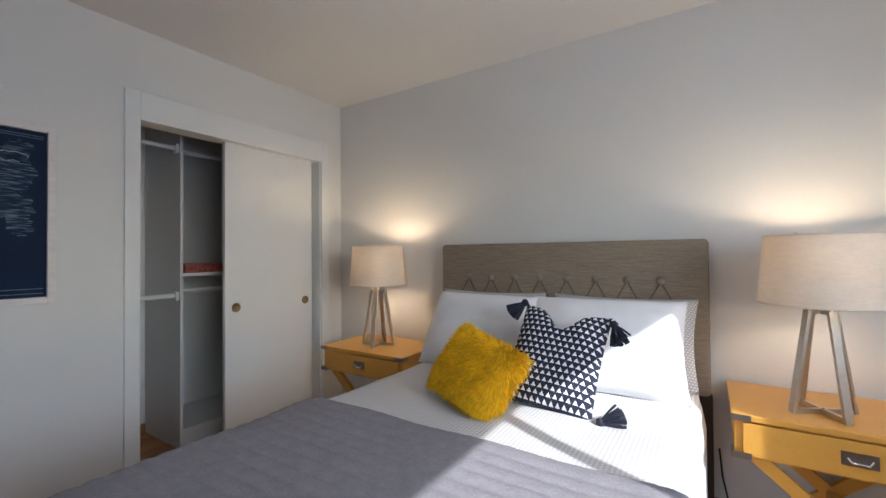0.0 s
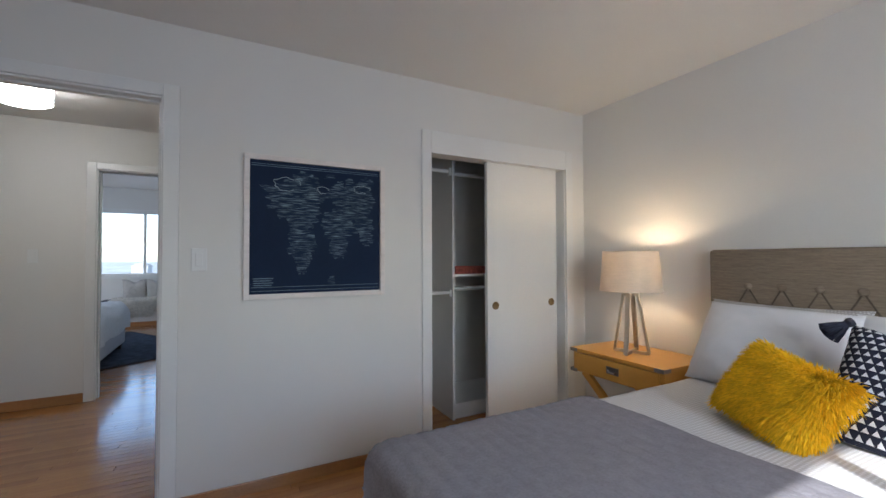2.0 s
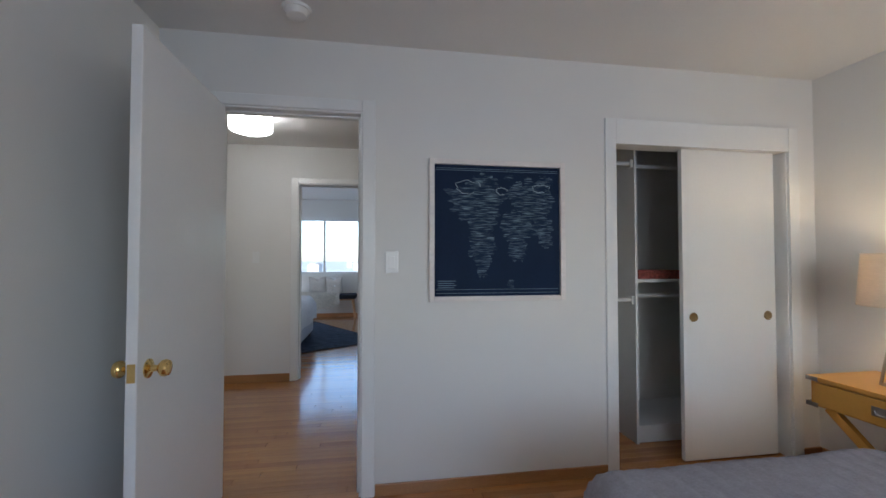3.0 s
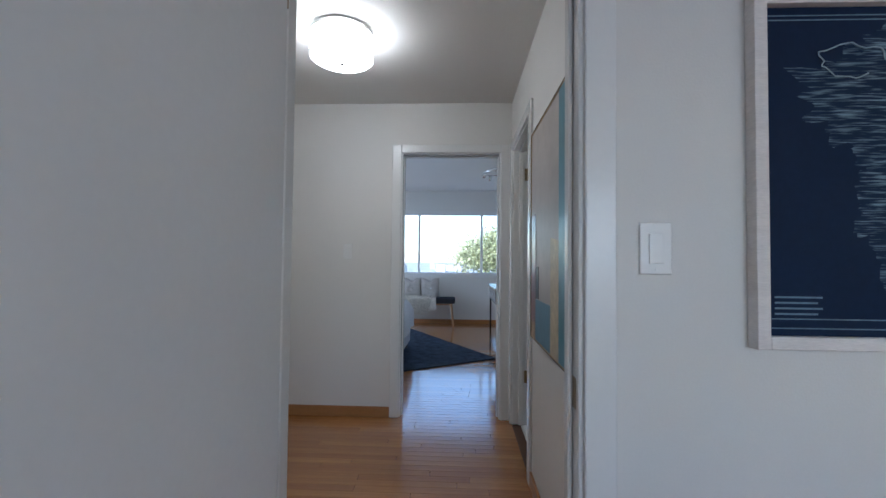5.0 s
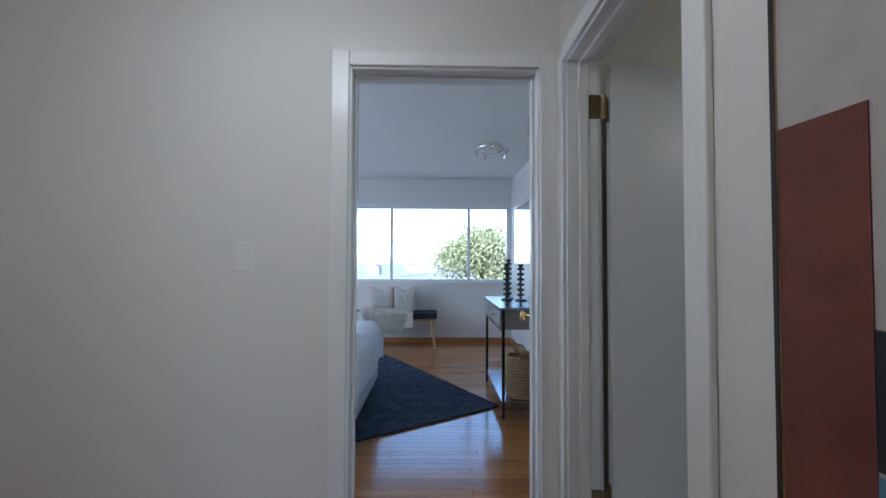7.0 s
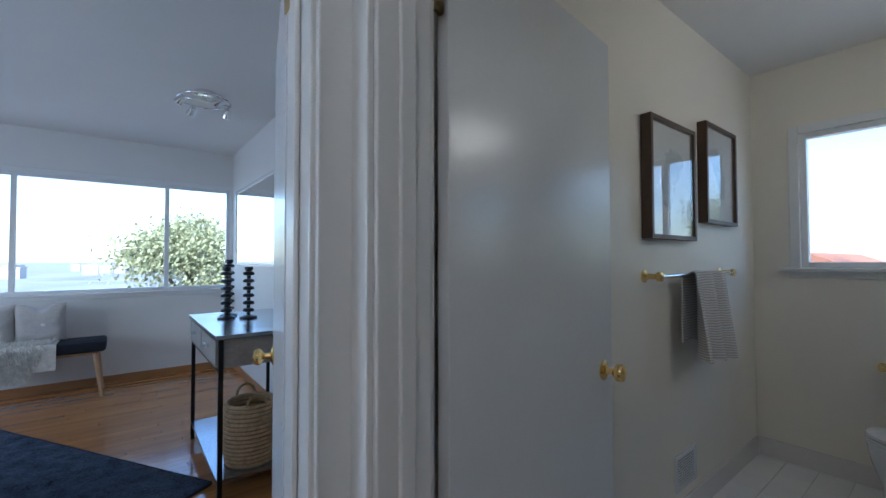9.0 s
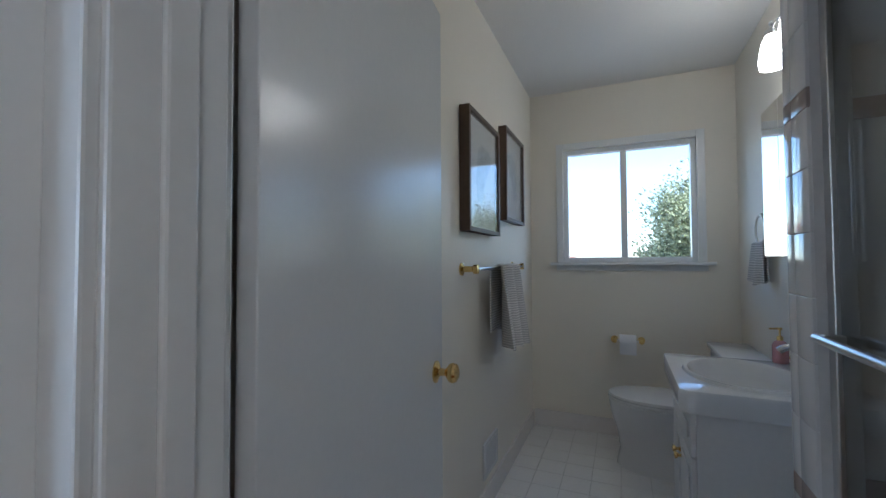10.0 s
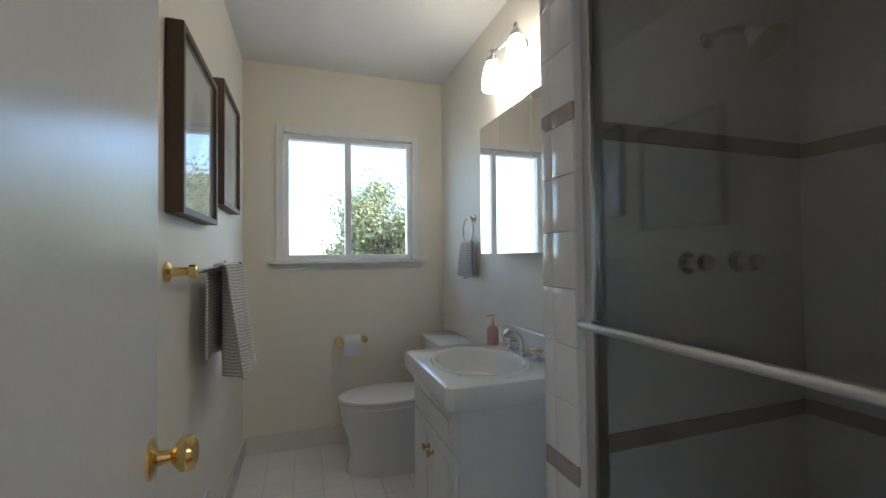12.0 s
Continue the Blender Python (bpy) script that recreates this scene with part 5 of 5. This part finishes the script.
tb = thing("towel_rail", "chrome towel rail on brass posts", "towel rail", pose(1.84, 2.3375, 1.195))
for x in (-0.44, 0.44):
    part("post", lathe([(0.028, 0.0), (0.028, 0.006), (0.013, 0.014), (0.012, 0.052), (0.02, 0.058), (0.02, 0.076), (0.0, 0.08)], 20, Matrix.Translation((x, 0, 0)) @ pose(0, 0, 0, 90)), BRASS, tb, "brass post", True)
part("rail", tube([(-0.435, -0.066, 0), (0.435, -0.066, 0)], 0.009, 12), CHROME, tb, smooth=True)
tw = tagged(part("towel", hanging_towel(0.40, 0.40, 0.32, 0.02, 2.5, 0.085, 1.0), STRIPE, smooth=True), "grey and white chevron towel hung over the rail", "towel")
tw.matrix_basis = pose(1.86, 2.2715, 1.195)
ring = thing("towel_ring", "chrome towel ring beside the mirror", "towel ring", pose(2.31, 1.0155, 1.455))
part("mount", lathe([(0.024, 0), (0.022, 0.01), (0.012, 0.014), (0.012, 0.04), (0.0, 0.044)], 18, pose(0, 0, 0, -90)), NICKEL, ring, smooth=True)
part("hoop", tube([(0.075 * math.sin(k * math.pi / 16), 0.04, -0.075 + 0.075 * math.cos(k * math.pi / 16)) for k in range(33)], 0.005, 8), NICKEL, ring, smooth=True)
t2 = tagged(part("hand_towel", hanging_towel(0.13, 0.20, 0.19, 0.012, 1.5, 0.03, 2.0, 0.25), STRIPE, smooth=True), "small striped hand towel in the towel ring", "towel")
t2.matrix_basis = pose(2.31, 1.0555, 1.308, 0, 0, 180)
vt = thing("floor_vent", "white metal register low on the bathroom wall", "vent", pose(1.785, 2.3375, 0.25))
part("vent_frame", boxes((-0.115, -0.1, -0.01, 0, -0.085, 0.085), (0.1, 0.115, -0.01, 0, -0.085, 0.085), (-0.1, 0.1, -0.0098, 0, -0.085, -0.07), (-0.1, 0.1, -0.0098, 0, 0.07, 0.085)), TRIM, vt)
# Near-black sheet in place of the duct's shade behind the slats.
part("duct_shade_sheet", boxes((-0.1, 0.1, -0.002, -0.0005, -0.07, 0.07)), mat("duct_shade", (0.05, 0.05, 0.05), 0.7), vt)
for k in range(11):
    part("slat", bar((-0.1, -0.005, -0.062 + k * 0.0124), (0.1, -0.005, -0.062 + k * 0.0124), 0.009, 0.0015), TRIM, vt)

# shower
post = setting("shower_post", boxes((0.98, 1.128, 1.2625, 1.288, 0, 2.488)), mat("post_grout", (0.62, 0.58, 0.54), 0.8), "tiled end of the shower partition with taupe bands", "tiled post")
z = 0.0
stops = [0.0, 0.155, 0.31, 0.465, 0.622, 0.674, 0.83, 0.985, 1.14, 1.295, 1.45, 1.593, 1.643, 1.80, 1.955, 2.11, 2.265, 2.42, 2.488]
for a, b in zip(stops, stops[1:]):
    band = b - a < 0.06
    for x0, x1 in ((0.981, 1.079), (1.080, 1.1315)):
        part("tile", boxes((x0, x1, 1.270, 1.296, a + 0.0006, b - 0.0006), bevel=0.0025), BAND if band else TILE, post, smooth=True)
    part("tile", boxes((1.1285, 1.1340, 1.016, 1.295, a + 0.001, b - 0.001), bevel=0.002), BAND if band else TILE, post)
for z0, z1 in ((1.563, 1.613), (0.67, 0.72)):
    sb = setting("trim_shower", boxes((1.024, 1.0296, 0.313, 1.261, z0, z1), (0.087, 1.023, 0.3064, 0.312, z0, z1)), BAND, "taupe tile band round the shower", "trim")


def shower_door():
    ob = thing("shower_door", "dark glass sliding shower door in a chrome frame", "shower door", pose(0, 1.247, 0))
    ALU = mat("brushed_aluminium", (0.62, 0.61, 0.59), 0.28, 1.0, vary=0.05)
    part("jamb", boxes((0.945, 0.979, -0.022, 0.022, 0.12, 1.93), (0.086, 0.115, -0.022, 0.022, 0.12, 1.93), bevel=0.003), ALU, ob)
    part("header", boxes((0.086, 0.979, -0.024, 0.024, 1.9305, 1.975), bevel=0.003), ALU, ob)
    part("track", boxes((0.086, 0.979, -0.024, 0.024, 0.10, 0.1195), bevel=0.003), ALU, ob)
    part("glass_panel", boxes((0.1155, 0.9445, 0.006, 0.011, 0.1205, 1.93)), glass("smoked_glass", (0.82, 0.83, 0.81), 0.05), ob, "dark smoked glass").visible_shadow = False
    rail = part("towel_bar", tube([(0.13, 0.05, 1.05), (0.96, 0.05, 1.05)], 0.011, 14), ALU, ob, "long chrome towel bar", True)
    for x in (0.16, 0.93):
        part("bracket", boxes((x - 0.012, x + 0.012, 0.0112, 0.05, 1.037, 1.063), bevel=0.003), ALU, rail)


shower_door()
tagged(part("shower_curb", boxes((0.087, 0.979, 1.207, 1.292, 0.0, 0.0995), bevel=0.008), TILE), "low tiled shower curb", "curb", kind="structure")
sh = thing("wall_shower", "chrome flared shower head on a wall arm", "shower head", pose(1.0295, 0.744, 1.915) @ Matrix.Diagonal((0.9, 0.9, 0.9, 1)))
part("flange", lathe([(0.03, 0.0), (0.028, 0.006), (0.012, 0.012)], 20, pose(0, 0, 0, 0, -90)), CHROME, sh, smooth=True)
part("arm", tube([(0, 0, 0), (-0.05, 0, 0.004), (-0.10, -0.01, -0.012), (-0.14, -0.015, -0.035)], 0.010, 12), CHROME, sh, smooth=True)
part("head", lathe([(0.014, 0.03), (0.022, 0.0), (0.034, -0.03), (0.062, -0.06), (0.062, -0.068), (0.0, -0.07)], 24, Matrix.Translation((-0.15, -0.018, -0.05)) @ pose(0, 0, 0, 0, 38)), NICKEL, sh, smooth=True)
for y in (0.849, 0.633):
    v = thing("shower_valve", "round chrome shower valve on the tiled wall", "shower valve", pose(1.0295, y, 1.203), "shower valves")
    part("flange", lathe([(0.036, 0.0), (0.034, 0.008), (0.018, 0.014)], 24, pose(0, 0, 0, 0, -90)), CHROME, v, smooth=True)
    part("handle", lathe([(0.02, 0.012), (0.018, 0.03), (0.027, 0.036), (0.029, 0.06), (0.024, 0.075), (0.0, 0.078)], 12, pose(0, 0, 0, 0, -90)), CHROME, v)

# ---- outside ----
# Pale grey ground: the haze of distance is put into its colour.
HAZEGROUND = mat("hazed_hillside", (0.34, 0.34, 0.33), 0.95, vary=0.5, scale=0.05, bump=0.0)
ground = tagged(part("ground", boxes((-1500, 1500, -1500, 1500, -6.2, -6.0)), HAZEGROUND), "hazy hillside falling away below the house", "ground", kind="structure")
LEAF = mat("tree_leaf", (0.32, 0.33, 0.17), 0.6, vary=0.3, scale=2, island=0.45)
BARK = mat("tree_bark", (0.10, 0.07, 0.05), 0.9, vary=0.3, scale=8)


def tree(m, height, spread, crown_low, seed, count, label):
    """A tapered trunk with limbs and a ragged crown of leaf clumps."""
    rng = random.Random(seed)
    ob = thing("tree", label, "tree", m)
    limbs = [tube([(0, 0, 0), (0.1, 0.05, height * 0.4), (0, 0.1, height * 0.8)], 0.16, 8)]
    tips = []
    for k in range(16):
        a, z0 = rng.uniform(0, 6.28), rng.uniform(crown_low * 0.8, height * 0.8)
        r = spread * rng.uniform(0.4, 0.95) * (1 - 0.55 * max(0, (z0 - crown_low) / (height - crown_low)))
        tip = Vector((r * math.cos(a), r * math.sin(a), min(height * 0.97, z0 + rng.uniform(0.5, 1.6))))
        limbs.append(tube([(0, 0, z0), tip * 0.5 + Vector((0, 0, z0 * 0.5)), tip], 0.05, 5))
        tips.append(tip)
    part("trunk", join(*limbs), BARK, ob)
    verts, faces = [], []
    tips.append(Vector((0, 0.1, height * 0.95)))
    for k in range(count):
        c = rng.choice(tips)
        p = c + Vector((rng.gauss(0, 0.42), rng.gauss(0, 0.42), rng.gauss(0, 0.36)))
        d = Vector((rng.gauss(0, 1), rng.gauss(0, 1), rng.gauss(0, 1))).normalized()
        a = d.orthogonal().normalized() * rng.uniform(0.035, 0.075)
        b = d.cross(a) * 0.6
        i = len(verts)
        verts += [p - a, p + b, p + a, p - b]
        faces.append((i, i + 1, i + 2, i + 3))
    me = bpy.data.meshes.new("crown")
    me.from_pydata(verts, [], faces)
    me.materials.append(LEAF)
    cr = new("crown", me)
    cr.parent = ob


tree(pose(1.3, 16.5, -6), 8.3, 2.3, 4.6, 5, 44000, "leafy green tree below the bedroom window")
tree(pose(15.5, -0.8, -6), 10.1, 1.9, 5.4, 6, 36000, "tall leafy tree beyond the bathroom window")
tree(pose(19.0, -1.9, -6), 8.4, 2.2, 4.6, 7, 10000, "dark leafy tree behind the neighbouring roof")


def house(m, w, d, h, roof_h, roofmat, label):
    ob = thing("house", label, "house", m)
    part("house_wall", boxes((-w / 2, w / 2, -d / 2, d / 2, 0, h)), mat("stucco", (0.62, 0.56, 0.48), 0.9, vary=0.08), ob)
    bm = bmesh.new()
    e = 0.4
    a = [bm.verts.new(p) for p in ((-w / 2 - e, -d / 2 - e, h - 0.1), (-w / 2 - e, d / 2 + e, h - 0.1), (-w / 2 - e, 0, h + roof_h))]
    b = [bm.verts.new((w / 2 + e, v.co.y, v.co.z)) for v in a]
    bm.faces.new(a)
    bm.faces.new(b[::-1])
    for i in range(3):
        bm.faces.new((a[i], b[i], b[(i + 1) % 3], a[(i + 1) % 3]))
    part("roof", bm, roofmat, ob, "terracotta roof")
    for x in (-w / 4, w / 4):
        wn_ = part("house_window", boxes((x - 0.5, x + 0.5, -d / 2 - 0.03, -d / 2 + 0.02, 1.0, 2.2)), TRIM, ob)
        part("pane", boxes((x - 0.44, x + 0.44, -d / 2 - 0.04, -d / 2 - 0.0305, 1.06, 2.14)), mat("dark_pane", (0.03, 0.04, 0.05), 0.1), wn_)


TERRACOTTA = mat("terracotta", (0.42, 0.17, 0.09), 0.8, vary=0.25, scale=3)
house(pose(20, 4.3, -6), 9, 8, 5.6, 1.85, TERRACOTTA, "neighbouring house with a low terracotta roof")
rngh = random.Random(2)
# Far roofs and walls carry the haze in their grey colours.
HAZEROOF = mat("hazed_roof", (0.42, 0.38, 0.35), 0.9)
for k in range(26):
    hx = rngh.uniform(-90, 90)
    hy = rngh.uniform(190, 380)
    bmh = boxes((-4, 4, -3, 3, 0, 3 + rngh.uniform(0, 2)))
    hb2 = tagged(part("distant_house", bmh, mat("hazed_stucco", (0.42, 0.41, 0.40), 0.9) if k == 0 else bpy.data.materials["hazed_stucco"]), "house far down the hillside, greyed by painted haze", "house", "houses down the hillside")
    hb2.matrix_basis = pose(hx, hy, -6, 0, 0, rngh.uniform(0, 90))
    bmr = boxes((-4.3, 4.3, -3.3, 3.3, 0, 0.4))
    rf = part("roof", bmr, HAZEROOF, hb2)
    rf.location = (0, 0, max(v.co.z for v in hb2.data.vertices) + 0.01)

# ---- floor pieces last ----


def planks():
    """Oak strips along x; those of the hall and the way into the second bedroom one by one, the rest joined."""
    rng = random.Random(11)
    width, gap = 0.057, 0.0009
    single, rest = [], []
    areas = ((-2.52, -0.035, 0.0, 2.34, True), (-3.9, 0.655, 2.34, 6.96, False), (-1.15, 2.697, -3.66, 0.0, False), (1.2, 2.697, 0.0, 0.83, False))
    for x0, x1, y0, y1, near in areas:
        n = int(round((y1 - y0) / width))
        w = (y1 - y0) / n
        for r in range(n):
            x = x0 - rng.uniform(0, 0.8)
            while x < x1:
                length = rng.uniform(0.45, 1.5)
                a, b = max(x, x0), min(x + length, x1)
                if b - a > 0.02:
                    row = (a + gap, b - gap, y0 + r * w + gap / 2, y0 + (r + 1) * w - gap / 2)
                    close = near or (y0 > 2 and row[2] < 3.9 and b > -1.3)
                    (single if close and len(single) < 300 else rest).append(row)
                x += length

    def strip(v, f, a, b, c, d):
        i = len(v)
        e = 0.0008
        for z, k in ((-0.0118, 0), (-e, 0), (0.0, e)):
            v += [(a + k, c + k, z), (b - k, c + k, z), (b - k, d - k, z), (a + k, d - k, z)]
        for q in (0, 4):
            for s in range(4):
                f.append((i + q + s, i + q + (s + 1) % 4, i + q + 4 + (s + 1) % 4, i + q + 4 + s))
        f.append((i + 8, i + 9, i + 10, i + 11))
    for a, b, c, d in single:
        v, f = [], []
        L, W = b - a, d - c
        strip(v, f, -L / 2, L / 2, -W / 2, W / 2)
        me = bpy.data.meshes.new("plank")
        me.from_pydata(v, [], f)
        me.materials.append(OAK)
        ob = new("plank", me)
        ob.location = ((a + b) / 2, (c + d) / 2, 0)
        ob.parent = floor
    v, f = [], []
    for a, b, c, d in rest:
        strip(v, f, a, b, c, d)
    me = bpy.data.meshes.new("planks")
    me.from_pydata(v, [], f)
    me.materials.append(OAKREST)
    ob = tagged(new("planks", me), kind="stuff")
    ob.parent = floor


planks()
FLOORTILE = mat("white_floor_tile", (0.82, 0.80, 0.77), 0.22, vary=0.04, scale=6, rand=0.02)
tile_me = None
for i in range(19):
    for j in range(10):
        x, y = 0.04 + i * 0.155, 0.966 + j * 0.1524
        if y < 1.2 and x < 1.1:
            continue
        if tile_me is None:
            bm = boxes((0, 0.1525, 0, 0.150, -0.0055, 0.0), bevel=0.001)
            tile_me = bpy.data.meshes.new("tile")
            bm.to_mesh(tile_me)
            bm.free()
            tile_me.materials.append(FLOORTILE)
        ob = new("floor_tile", tile_me)
        ob.location = (x, y, 0)
        ob.parent = bath_floor
